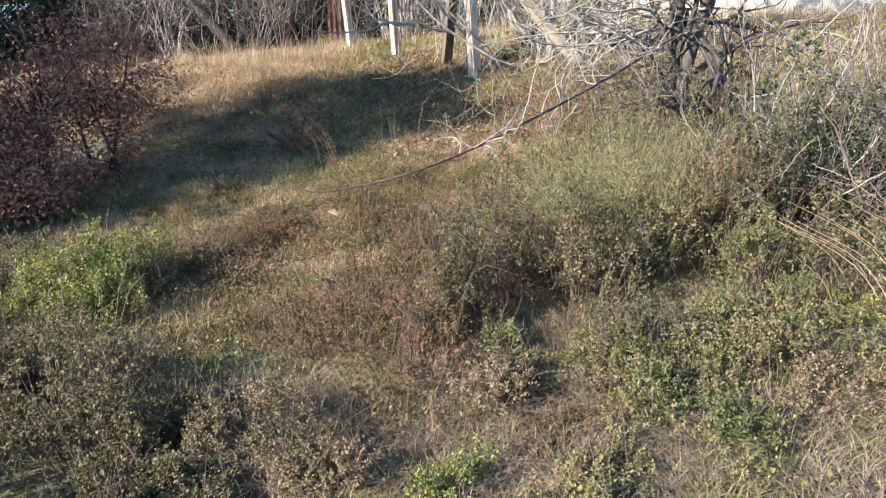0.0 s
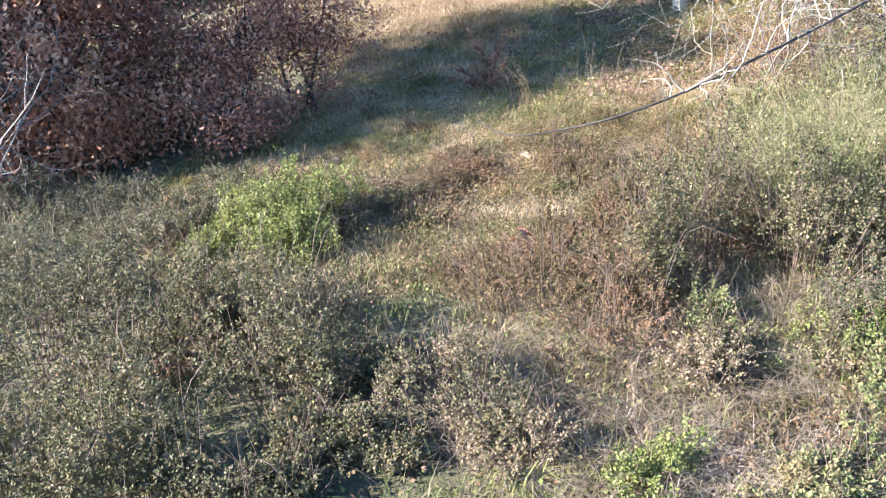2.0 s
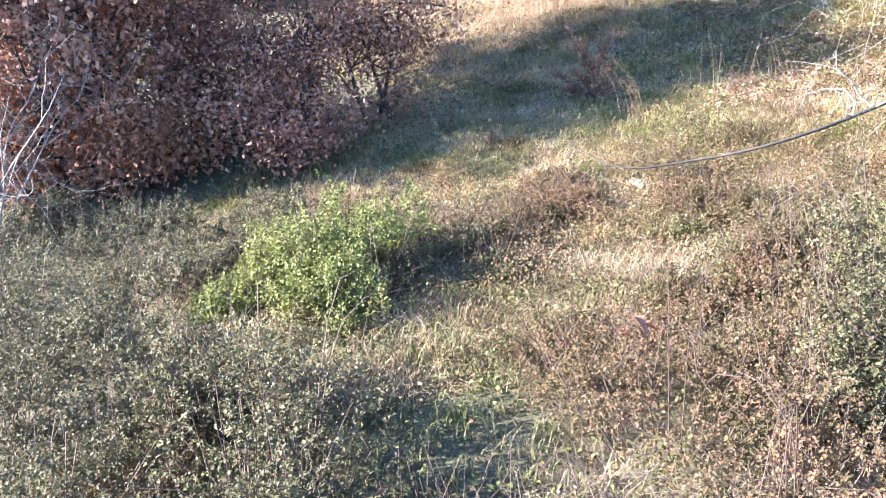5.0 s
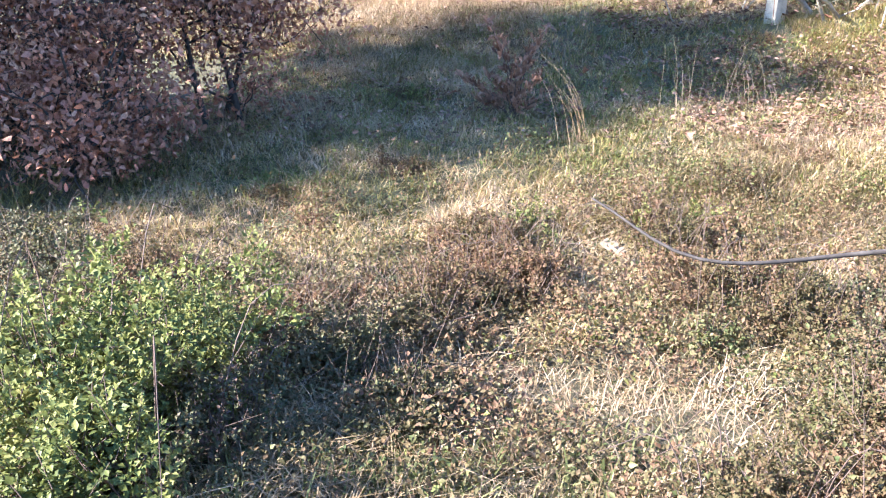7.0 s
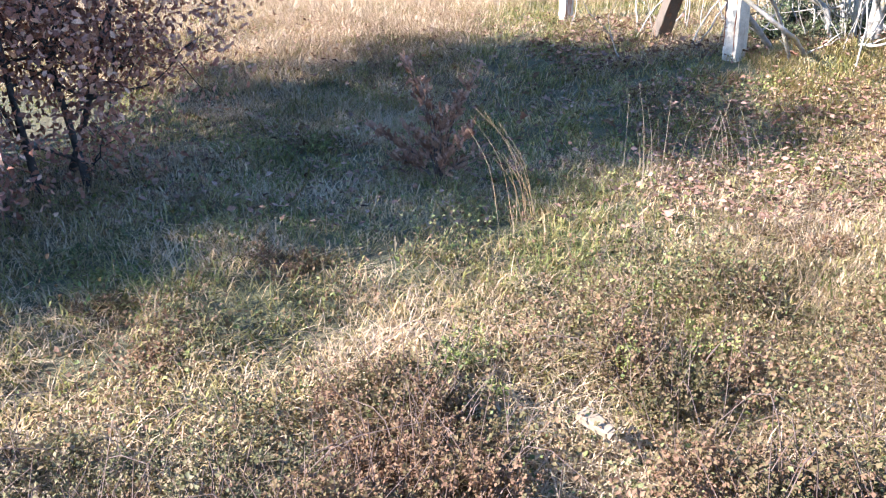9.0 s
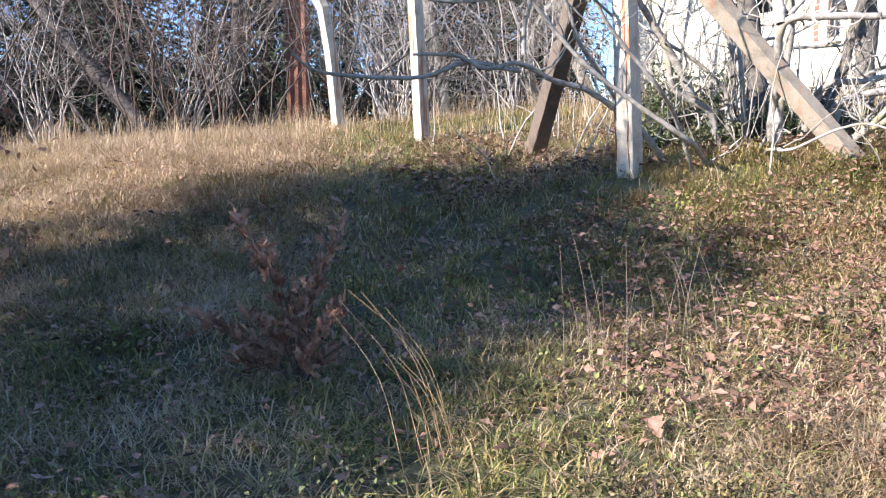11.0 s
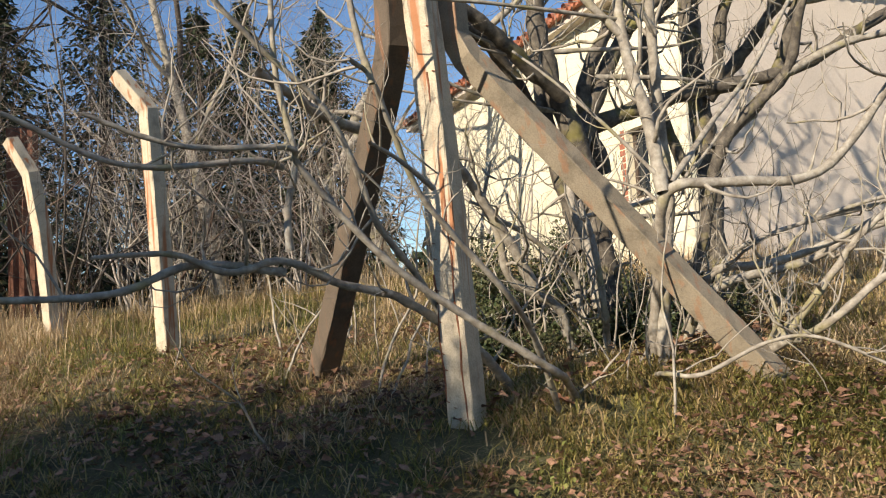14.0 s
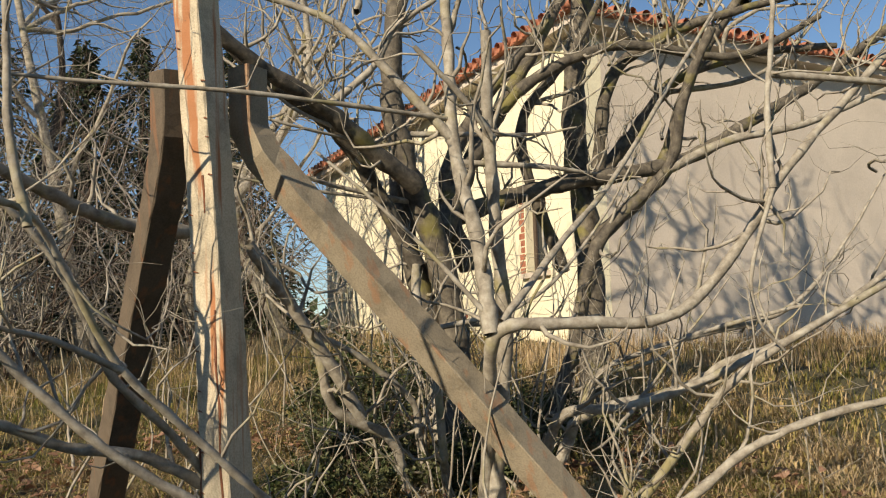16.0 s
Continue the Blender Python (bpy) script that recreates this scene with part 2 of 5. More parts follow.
_b.inputs["Base Color"].default_value = (0.02, 0.025, 0.03, 1)
_b.inputs["Roughness"].default_value = 0.05

# ---- terrain ----
YS = [-30, -3, 0, 2.4, 5.6, 6.8, 8, 8.8, 9.9, 11.2, 12.6, 13.6, 16.5, 30, 60, 200]
ZS = [-1.5, -.25, .02, .2, .40, .68, .82, .92, 1.24, 1.48, 1.72, 1.88, 2.15, 2.6, 3.0, 3.0]


def land(x, y):
    """Height of the ground: a bank that climbs with y and falls to the west, with hummocks."""
    x, y = np.asarray(x, float), np.asarray(y, float)
    z = sum(np.interp(y + d, YS, ZS) for d in (-0.4, -0.13, 0.13, 0.4)) / 4
    z = z + 0.07 * np.clip(x, -6, 3)
    near = np.exp(-((x / 14) ** 2 + ((y - 6) / 16) ** 2))
    b = 0.035 * np.sin(2.1 * x + 1.3 * np.sin(1.1 * y)) * np.cos(1.7 * y + 0.6 * x) + 0.018 * np.sin(5.3 * x - 2.2 * y) * np.cos(4.4 * y + 1.9 * x) + 0.012 * np.sin(13 * x + 3 * np.sin(5 * y)) * np.sin(12 * y - 4 * x)
    shoulder = 0.2 * np.exp(-(((x - 2.0) / 1.1) ** 2 + ((y - 9.7) / 0.9) ** 2))
    hollow = -0.13 * np.exp(-(((x + 0.75) / 0.8) ** 2 + ((y - 9.75) / 0.75) ** 2))
    knoll = 0.09 * np.exp(-(((x - 0.45) / 0.55) ** 2 + ((y - 9.95) / 0.7) ** 2))
    return z + b * near + shoulder + hollow + knoll


def make_mesh(name, verts, faces):
    me = bpy.data.meshes.new(name)
    verts = np.asarray(verts, np.float32)
    faces = np.asarray(faces, np.int32)
    k = faces.shape[1]
    me.vertices.add(len(verts))
    me.vertices.foreach_set("co", verts.ravel())
    me.loops.add(faces.size)
    me.loops.foreach_set("vertex_index", faces.ravel())
    me.polygons.add(len(faces))
    me.polygons.foreach_set("loop_start", np.arange(0, faces.size, k, dtype=np.int32))
    me.update(calc_edges=True)
    return me


def mesh_object(name, verts, faces, material, parent=None, label="", smooth=False):
    me = make_mesh(name, verts, faces)
    me.materials.append(material)
    if smooth:
        me.polygons.foreach_set("use_smooth", np.ones(len(me.polygons), bool))
    ob = new(name, me)
    if parent:
        ob.parent = parent
        ob.matrix_parent_inverse = Matrix.Translation(-parent.location)
    if label:
        ob["label"] = label
    return ob


def base(name, x, y, label, category, group="", z=None):
    e = new(name)
    e.location = (x, y, float(land(x, y)) if z is None else z)
    e.empty_display_size = 0.1
    return tagged(e, label, category, group)


def part(name, bm, material, parent=None, label="", smooth=False):
    me = bpy.data.meshes.new(name)
    bm.to_mesh(me)
    bm.free()
    me.materials.append(material)
    if smooth:
        for p in me.polygons:
            p.use_smooth = True
    ob = new(name, me)
    if parent:
        ob.parent = parent
        ob.matrix_parent_inverse = Matrix.Translation(-parent.location)
    if label:
        ob["label"] = label
    return ob


def unit(v):
    return v / np.maximum(np.linalg.norm(v, axis=-1, keepdims=True), 1e-9)


def side_of(d, up):
    s = np.cross(d, up)
    bad = np.linalg.norm(s, axis=-1) < 1e-3
    s[bad] = np.cross(d[bad], np.array([1.0, 0.2, 0.1]))
    return unit(s)


def leaves(pos, along, up, length, width):
    """Folded pointed leaves, two faces each."""
    n = len(pos)
    d = unit(along)
    s = side_of(d, up)
    nn = np.cross(s, d)
    L, W = length[:, None], width[:, None]
    fold = rng.uniform(0.05, 0.3, (n, 1))
    v = np.stack([pos, pos + d * L * 0.45 + s * W / 2 + nn * W * fold, pos + d * L - nn * L * 0.15, pos + d * L * 0.45 - s * W / 2 + nn * W * fold], 1).reshape(-1, 3)
    i = np.arange(n)[:, None] * 4
    return v, np.concatenate([i + [0, 1, 2], i + [0, 2, 3]], 0)


def broad(pos, along, up, length, width):
    """Broad curled leaves, four faces each."""
    n = len(pos)
    d = unit(along)
    s = side_of(d, up)
    nn = np.cross(s, d)
    L, W = length[:, None], width[:, None] / 2
    c = rng.uniform(-0.3, 0.3, (n, 1)) * L
    k = rng.uniform(-0.3, 0.3, (n, 1)) * W
    v = np.stack([pos, pos + d * L * 0.3 + s * W * 0.75 + nn * c, pos + d * L * 0.3 - s * W * 0.75 + nn * (c + k), pos + d * L * 0.72 + s * W + nn * (c + k), pos + d * L * 0.72 - s * W + nn * c, pos + d * L - nn * c], 1).reshape(-1, 3)
    i = np.arange(n)[:, None] * 6
    return v, np.concatenate([i + [0, 2, 1], i + [1, 2, 4], i + [1, 4, 3], i + [3, 4, 5]], 0)


def needles(p0, p1, r0, r1):
    """Straight thin three-sided stems from p0 to p1."""
    n = len(p0)
    d = unit(p1 - p0)
    s = side_of(d, np.tile(np.array([0.3, 0.2, 0.9]), (n, 1)))
    t = np.cross(s, d)
    ring = [(1, 0), (-0.5, 0.87), (-0.5, -0.87)]
    v = np.stack([p0 + (s * a + t * b) * r0 for a, b in ring] + [p1 + (s * a + t * b) * r1 for a, b in ring], 1).reshape(-1, 3)
    i = np.arange(n)[:, None] * 6
    return v, np.concatenate([i + [j, (j + 1) % 3, (j + 1) % 3 + 3, j + 3] for j in range(3)], 0)


LOBES = ((0.0, 0.04), (0.18, 0.22), (0.3, 0.12), (0.45, 0.42), (0.56, 0.2), (0.74, 0.4), (0.84, 0.2), (1.0, 0.0))


COARSE = ((0.0, 0.05), (0.4, 0.42), (0.62, 0.26), (1.0, 0.0))


def lobed(pos, along, up, length, width, prof=LOBES):
    """Oak leaves with lobes and a folded midrib."""
    n = len(pos)
    d = unit(along)
    s = side_of(d, up)
    nn = np.cross(s, d)
    L, W = length[:, None], width[:, None]
    fold = rng.uniform(0.1, 0.6, (n, 1))
    curl = rng.uniform(-0.25, 0.35, (n, 1))
    rows = []
    for u, w in prof:
        mid = pos + d * L * u + nn * L * curl * (u - u * u) * 2
        rows += [mid, mid + s * W * w + nn * W * w * fold, mid - s * W * w + nn * W * w * fold]
    v = np.stack(rows, 1).reshape(-1, 3)
    i = np.arange(n)[:, None] * (3 * len(prof))
    f = []
    for k in range(len(prof) - 1):
        a = 3 * k
        f += [i + [a, a + 3, a + 4, a + 1], i + [a, a + 2, a + 5, a + 3]]
    return v, np.concatenate(f, 0)


def blades(pos, lean, height, width):
    """Grass blades that bend over, three faces each."""
    n = len(pos)
    up = np.zeros((n, 3))
    up[:, 2] = 1
    s = side_of(lean + 1e-4, up)
    H, W = height[:, None], width[:, None] / 2
    mid = pos + up * H * 0.6 + lean * H * 0.4
    tip = pos + up * H * rng.uniform(0.35, 0.95, (n, 1)) + lean * H * 1.1
    v = np.stack([pos - s * W, pos + s * W, mid - s * W * 0.8, mid + s * W * 0.8, tip], 1).reshape(-1, 3)
    i = np.arange(n)[:, None] * 5
    return v, np.concatenate([i + [0, 1, 3], i + [0, 3, 2], i + [2, 3, 4]], 0)


def tube(pts, radii, sides=6):
    pts = np.asarray(pts, float)
    d = unit(np.gradient(pts, axis=0))
    ref = np.array([0.31, 0.17, 0.94]) if abs(d[0][2]) < 0.9 else np.array([0.95, 0.3, 0.1])
    s = unit(np.cross(d, ref))
    t = np.cross(s, d)
    a = np.arange(sides) * 2 * math.pi / sides
    r = np.asarray(radii, float)[:, None, None]
    v = pts[:, None] + r * (np.cos(a)[None, :, None] * s[:, None] + np.sin(a)[None, :, None] * t[:, None])
    k = len(pts)
    j = np.arange(sides)
    f = []
    for i in range(k - 1):
        f.append(np.stack([i * sides + j, i * sides + (j + 1) % sides, (i + 1) * sides + (j + 1) % sides, (i + 1) * sides + j], 1))
    return v.reshape(-1, 3), np.concatenate(f, 0)


class Heap:
    """Gathers pieces of geometry for one mesh."""

    def __init__(self):
        self.v, self.f, self.n = [], [], 0

    def add(self, vf):
        v, f = vf
        self.v.append(v)
        self.f.append(f + self.n)
        self.n += len(v)

    def out(self, name, material, parent=None, label="", smooth=False):
        if self.n:
            return mesh_object(name, np.concatenate(self.v), np.concatenate(self.f), material, parent, label, smooth)


def curve_through(ctrl, n):
    """A smooth line through the points."""
    c = np.asarray(ctrl, float)
    c = np.vstack([2 * c[0] - c[1], c, 2 * c[-1] - c[-2]])
    out = []
    segs = len(c) - 3
    for i in range(segs):
        p0, p1, p2, p3 = c[i:i + 4]
        for t in np.linspace(0, 1, n, endpoint=i == segs - 1):
            out.append(0.5 * (2 * p1 + (p2 - p0) * t + (2 * p0 - 5 * p1 + 4 * p2 - p3) * t * t + (3 * p1 - p0 - 3 * p2 + p3) * t ** 3))
    return np.array(out)


def shoot(heap, p, d, length, r, level, tips, turn=0.35, rise=0.1, kids=4, sides=5):
    """A crooked shoot that forks; its ends are gathered in tips."""
    k = max(4, int(length / 0.07) if level else int(length / 0.12))
    k = min(k, 14)
    pts = [np.array(p, float)]
    d = unit(np.array(d, float))
    for _ in range(k):
        d = unit(d + rng.normal(0, turn / math.sqrt(k) * 1.6, 3) + np.array([0, 0, rise / k * 3]))
        pts.append(pts[-1] + d * length / k)
    pts = np.array(pts)
    rad = r * (1 - 0.72 * np.linspace(0, 1, k + 1))
    heap.add(tube(pts, rad, sides))
    if level == 0:
        tips.append((pts, d))
        return
    for _ in range(kids):
        i = rng.integers(k // 4 + 1, k + 1)
        q = unit(pts[min(i, k)] - pts[i - 1] + rng.normal(0, 0.65, 3))
        shoot(heap, pts[i], q, length * rng.uniform(0.4, 0.7), max(0.0012, rad[i] * 0.62), level - 1, tips, turn, rise, max(2, kids - 1), max(3, sides - 1))
    tips.append((pts, d))


# ground: one sheet, fine where the path goes, reaching the horizon
u = np.linspace(-1, 1, 281)
gx = -1.0 + 0.9 * np.sinh(7.1 * u) / 0.5
gy = 6.0 + 0.9 * np.sinh(7.1 * u) / 0.5
GX, GY = np.meshgrid(gx, gy)
GZ = land(GX, GY)
far = np.clip((np.hypot(GX, GY - 6) - 120) / 900, 0, 1)
GZ = GZ - far * 8
gv = np.stack([GX, GY, GZ], -1).reshape(-1, 3)
ii = (np.arange(280)[:, None] * 281 + np.arange(280)[None, :]).ravel()
ground = mesh_object("ground", gv, np.stack([ii, ii + 1, ii + 282, ii + 281], 1), MAT_GROUND, smooth=True)
tagged(ground, "rough sloping ground of dark soil and thin turf", "ground", kind="structure")


def on_land(x, y, dz=0.0):
    return np.stack([x, y, land(x, y) + dz], -1)


# ---- house ----
HX, HY, HTURN = 5.06, 14.6, radians(3)
hc, hs = math.cos(HTURN), math.sin(HTURN)


def box(bm, x0, x1, y0, y1, z0, z1):
    """A box in the house's own metres, from its corner."""
    vs = [bm.verts.new((HX + x * hc - y * hs, HY + x * hs + y * hc, z)) for z in (z0, z1) for x, y in ((x0, y0), (x1, y0), (x1, y1), (x0, y1))]
    for q in ((3, 2, 1, 0), (4, 5, 6, 7), (0, 1, 5, 4), (1, 2, 6, 5), (2, 3, 7, 6), (3, 0, 4, 7)):
        bm.faces.new([vs[i] for i in q])


HLEN, HWID, HB, HT = 8.5, 9.5, 1.6, 5.58
WY0, WY1, WZ0, WZ1 = 0.75, 1.19, 3.07, 3.94
house = base("house", HX + 4, HY + 4, "cream and beige rendered single-storey house under a red tiled roof", "house", z=HB)
bm = bmesh.new()
box(bm, 0, 0.28, 0, WY0, HB, HT)
box(bm, 0, 0.28, WY1, HLEN, HB, HT)
box(bm, 0, 0.28, WY0, WY1, HB, WZ0)
box(bm, 0, 0.28, WY0, WY1, WZ1, HT)
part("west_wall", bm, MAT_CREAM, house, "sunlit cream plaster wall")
bm = bmesh.new()
box(bm, 0.282, HWID, 0, 0.28, HB, HT)
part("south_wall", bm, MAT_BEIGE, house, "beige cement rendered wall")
bm = bmesh.new()
box(bm, HWID - 0.28, HWID, 0.282, HLEN, HB, HT)
box(bm, 0.282, HWID - 0.282, HLEN - 0.28, HLEN, HB, HT)
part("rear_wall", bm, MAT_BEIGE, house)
# low hipped roof with an overhanging slab and rows of tiles at its edge
bm = bmesh.new()
box(bm, -0.22, HWID + 0.22, -0.22, HLEN + 0.22, HT + 0.003, HT + 0.10)
part("eaves_slab", bm, MAT_BEIGE, house, "plastered projecting eaves")
bm = bmesh.new()
o = 0.30
lo = [(-o, -o), (HWID + o, -o), (HWID + o, HLEN + o), (-o, HLEN + o)]
top = [(3.6, HLEN / 2), (HWID - 3.6, HLEN / 2)]
P = lambda x, y, z: bm.verts.new((HX + x * hc - y * hs, HY + x * hs + y * hc, z))
b4 = [P(x, y, HT + 0.10) for x, y in lo]
m4 = [P(x, y, HT + 0.16) for x, y in lo]
t2 = [P(x, y, HT + 1.25) for x, y in top]
for i in range(4):
    bm.faces.new((b4[i], b4[(i + 1) % 4], m4[(i + 1) % 4], m4[i]))
bm.faces.new(b4[::-1])
bm.faces.new((m4[0], m4[1], t2[1], t2[0]))
bm.faces.new((m4[2], m4[3], t2[0], t2[1]))
bm.faces.new((m4[1], m4[2], t2[1]))
bm.faces.new((m4[3], m4[0], t2[0]))
roof = part("roof", bm, MAT_TILE, house, "red clay tiled hipped roof")


def tile_mesh():
    v, f = tube([(0, 0, 0), (0, 0.16, 0.03), (0, 0.32, 0.06)], [0.062, 0.06, 0.058], 10)
    me = make_mesh("edge_tile", v, f)
    me.materials.append(MAT_TILE)
    return me


TILE = tile_mesh()
for k in range(int((HWID + 0.6) / 0.19)):
    ob = new("edge_tile", TILE)
    x, y = -0.28 + k * 0.19, -0.34
    ob.location = (HX + x * hc - y * hs, HY + x * hs + y * hc, HT + 0.15)
    ob.rotation_euler = (0, 0, HTURN)
    ob.parent = roof
for k in range(int((HLEN + 0.6) / 0.19)):
    ob = new("edge_tile", TILE)
    x, y = -0.34, -0.20 + k * 0.19
    ob.location = (HX + x * hc - y * hs, HY + x * hs + y * hc, HT + 0.15)
    ob.rotation_euler = (0, 0, HTURN - math.pi / 2)
    ob.parent = roof
# window
win = part("window", (lambda b: (box(b, 0.10, 0.16, WY0 + 0.002, WY0 + 0.06, WZ0 + 0.002, WZ1 - 0.002), box(b, 0.10, 0.16, WY1 - 0.06, WY1 - 0.002, WZ0 + 0.002, WZ1 - 0.002), box(b, 0.10, 0.16, WY0 + 0.062, WY1 - 0.062, WZ0 + 0.002, WZ0 + 0.06), box(b, 0.10, 0.16, WY0 + 0.062, WY1 - 0.062, WZ1 - 0.06, WZ1 - 0.002), b)[-1])(bmesh.new()), MAT_FRAME, house, "dark brown window frame")
bm = bmesh.new()
box(bm, 0.12, 0.13, WY0 + 0.06, WY1 - 0.06, WZ0 + 0.06, WZ1 - 0.06)
pane = part("pane", bm, MAT_GLASS)
pane.parent = win
bm = bmesh.new()
box(bm, -0.06, 0.10, WY0 - 0.06, WY1 + 0.06, WZ0 - 0.06, WZ0 - 0.001)
part("window_sill", bm, MAT_BEIGE, house, "projecting cement sill")
# bare bricks showing beside the window, and lower down the wall
for k in range(11):
    bm = bmesh.new()
    z = WZ0 + 0.005 + k * 0.082
    w = 0.07 + 0.05 * rng.random()
    box(bm, -0.006, 0.03, WY1 + 0.03, WY1 + 0.03 + w, z, z + 0.066)
    part("brick", bm, MAT_BRICK, house)
for k in range(9):
    bm = bmesh.new()
    z, y = 2.28 + (k // 2) * 0.085, 2.7 + (k % 2) * 0.23 + 0.1 * (k // 2 % 2)
    box(bm, -0.006, 0.03, y, y + 0.18, z, z + 0.066)
    part("brick", bm, MAT_BRICK, house)

# ---- concrete fence posts ----


def post_bar(name, pts, half0, half1, turn, material, parent, label=""):
    """A square bar along a bent line, with chamfered edges."""
    pts = curve_fine(pts)
    d = unit(np.gradient(pts, axis=0))
    k = len(pts)
    ref = np.array([math.cos(turn), math.sin(turn), 0.0])
    s = unit(ref[None] - d * (d @ ref)[:, None])
    t = np.cross(d, s)
    c = 0.92
    ring = [(1, -c), (1, c), (c, 1), (-c, 1), (-1, c), (-1, -c), (-c, -1), (c, -1)]
    hw = np.linspace(half0, half1, k)
    v = np.stack([pts + s * (a * hw)[:, None] + t * (b * hw)[:, None] for a, b in ring], 1)
    v = v + rng.normal(0, 0.0012, v.shape)
    bm = bmesh.new()
    vs = [[bm.verts.new(p) for p in row] for row in v]
    for i in range(k - 1):
        for j in range(8):
            bm.faces.new((vs[i][j], vs[i][(j + 1) % 8], vs[i + 1][(j + 1) % 8], vs[i + 1][j]))
    bm.faces.new(vs[0][::-1])
    bm.faces.new(vs[-1])
    return part(name, bm, material, parent, label)


def curve_fine(pts):
    pts = np.asarray(pts, float)
    out = []
    for a, b in zip(pts[:-1], pts[1:]):
        n = max(2, int(np.linalg.norm(b - a) / 0.06))
        for t in np.linspace(0, 1, n, endpoint=False):
            out.append(a + (b - a) * t)
    out.append(pts[-1])
    return np.array(out)


def fence_post(pts, half0, half1, turn, material, label, stubs=0, bars=()):
    x, y = pts[0][0], pts[0][1]
    p = base("fence_post", x, y, label, "post", "concrete fence posts")
    a, b = np.array(pts[0], float), np.array(pts[1], float)
    a[2] = float(land(x, y))
    pts = [tuple(a + (a - b) / np.linalg.norm(a - b) * 0.15)] + list(pts[1:])
    post_bar("shaft", pts, half0, half1, turn, material, p)
    line = curve_fine(pts)
    n = np.array([math.cos(turn), math.sin(turn), 0.0]) * -1
    w = np.array([math.sin(turn), -math.cos(turn), 0.0])
    for k in range(stubs):
        i = int((k + 0.6) / stubs * (len(line) - 1))
        hw = half0 + (half1 - half0) * i / len(line)
        e = line[i] + n * hw * 0.995 - w * hw * rng.choice([0.92, 0.86, -0.8])
        v, f = tube([e - n * 0.003, e + n * 0.004 + w * 0.004, e + n * 0.003 + w * rng.uniform(0.01, 0.022) + np.array([0, 0, -0.004])], [0.0028, 0.0028, 0.0015], 5)
        mesh_object("wire_stub", v, f, MAT_RUST, p, "rusty wire end", True)
    for a0, a1, off in bars:
        q = line[int(a0 * len(line)):int(a1 * len(line))]
        hw = half0 + (half1 - half0) * np.linspace(a0, a1, len(q))
        run = q + n * (hw * 0.985)[:, None] + w * (hw * off)[:, None] + w * (0.004 * np.sin(np.arange(len(q)) * 1.3))[:, None]
        v, f = tube(run, 0.0045 * (0.7 + 0.5 * np.abs(np.sin(np.arange(len(q)) * 2.1))), 6)
        mesh_object("rebar", v, f, MAT_RUST, p, "exposed rusty reinforcing bar", True)
    return p


fence_post([(0.685, 9.97, 1.35), (0.63, 9.97, 2.5), (0.56, 9.97, 3.35), (0.53, 9.95, 3.75), (0.40, 9.80, 4.05)], 0.060, 0.050, radians(40), MAT_CONCRETE, "leaning pale concrete fence post with rust streaks", 26, ((0.06, 0.42, 0.55), (0.10, 0.30, -0.93), (0.52, 0.58, 0.3)))
fence_post([(0.33, 11.25, 1.46), (0.49, 10.22, 2.84), (0.50, 10.13, 2.98), (0.49, 10.10, 3.19)], 0.060, 0.052, radians(20), MAT_CONCRETE_SHADED, "concrete brace leaning against the fence post, shade toned into its dark colour")
fence_post([(1.93, 9.68, 1.5), (0.79, 10.02, 2.90), (0.745, 10.05, 3.0), (0.74, 10.05, 3.21)], 0.052, 0.048, radians(-54), MAT_CONCRETE_TAN, "slanting concrete brace with bent top beside the post", 10)
fence_post([(-0.43, 12.65, 1.7), (-0.47, 12.65, 2.6), (-0.51, 12.65, 3.30), (-0.70, 12.72, 3.56)], 0.054, 0.046, radians(36), MAT_CONCRETE, "pale concrete fence post with bent top", 8)
fence_post([(-1.22, 13.6, 1.8), (-1.29, 13.6, 2.6), (-1.36, 13.6, 3.04), (-1.50, 13.65, 3.30)], 0.052, 0.045, radians(36), MAT_CONCRETE, "pale concrete fence post with bent top", 6)

# ---- fig tree ----
fig = base("fig_tree", 2.1, 11.3, "bare grey-barked fig tree with many crooked stems", "tree")
twigs = Heap()
tips = []
LIMB_LINES = []


def limb(ctrl, r0, r1, twig=True):
    # a limb that springs from no other one comes up out of the ground near the foot
    first = np.array(ctrl[0], float)
    over = first[2] - float(land(first[0], first[1]))
    free = not LIMB_LINES or min(np.linalg.norm(q - first, axis=1).min() for q in LIMB_LINES) > 0.15
    if free and 0.05 < over < 0.9:
        foot = first + (np.array([1.9, 11.0, 0]) - first) * 0.35
        foot[2] = float(land(foot[0], foot[1])) - 0.08
        ctrl = [tuple(foot), tuple(first * 0.55 + foot * 0.45 + np.array([0, 0, over * 0.1]))] + list(ctrl)
    pts = curve_through(ctrl, 7)
    k = len(pts)
    LIMB_LINES.append(pts)
    wob = rng.normal(0, 1, (k, 3)) * (r0 * 0.05)
    rad = np.linspace(r0, r1, k) * (1 + 0.10 * np.sin(np.arange(k) * 1.9 + rng.random() * 6))
    v, f = tube(pts + wob, rad, 9)
    mesh_object("limb", v, f, MAT_FIG if r0 < 0.04 else MAT_FIGDARK, fig, "" if r0 < 0.04 else "dark lichen-spotted limb", True)
    if twig:
        length = np.linalg.norm(np.diff(pts, axis=0), axis=1).sum()
        for _ in range(int(length * 4.5) + 1):
            i = rng.integers(2, k)
            d = unit(pts[i] - pts[i - 1] + rng.normal(0, 0.7, 3) + np.array([0, 0, 0.35]))
            shoot(twigs, pts[i], d, rng.uniform(0.2, 0.6), max(0.0035, min(0.011, rad[i] * 0.45)), 1, tips, 0.55, 0.5, 2, 5)


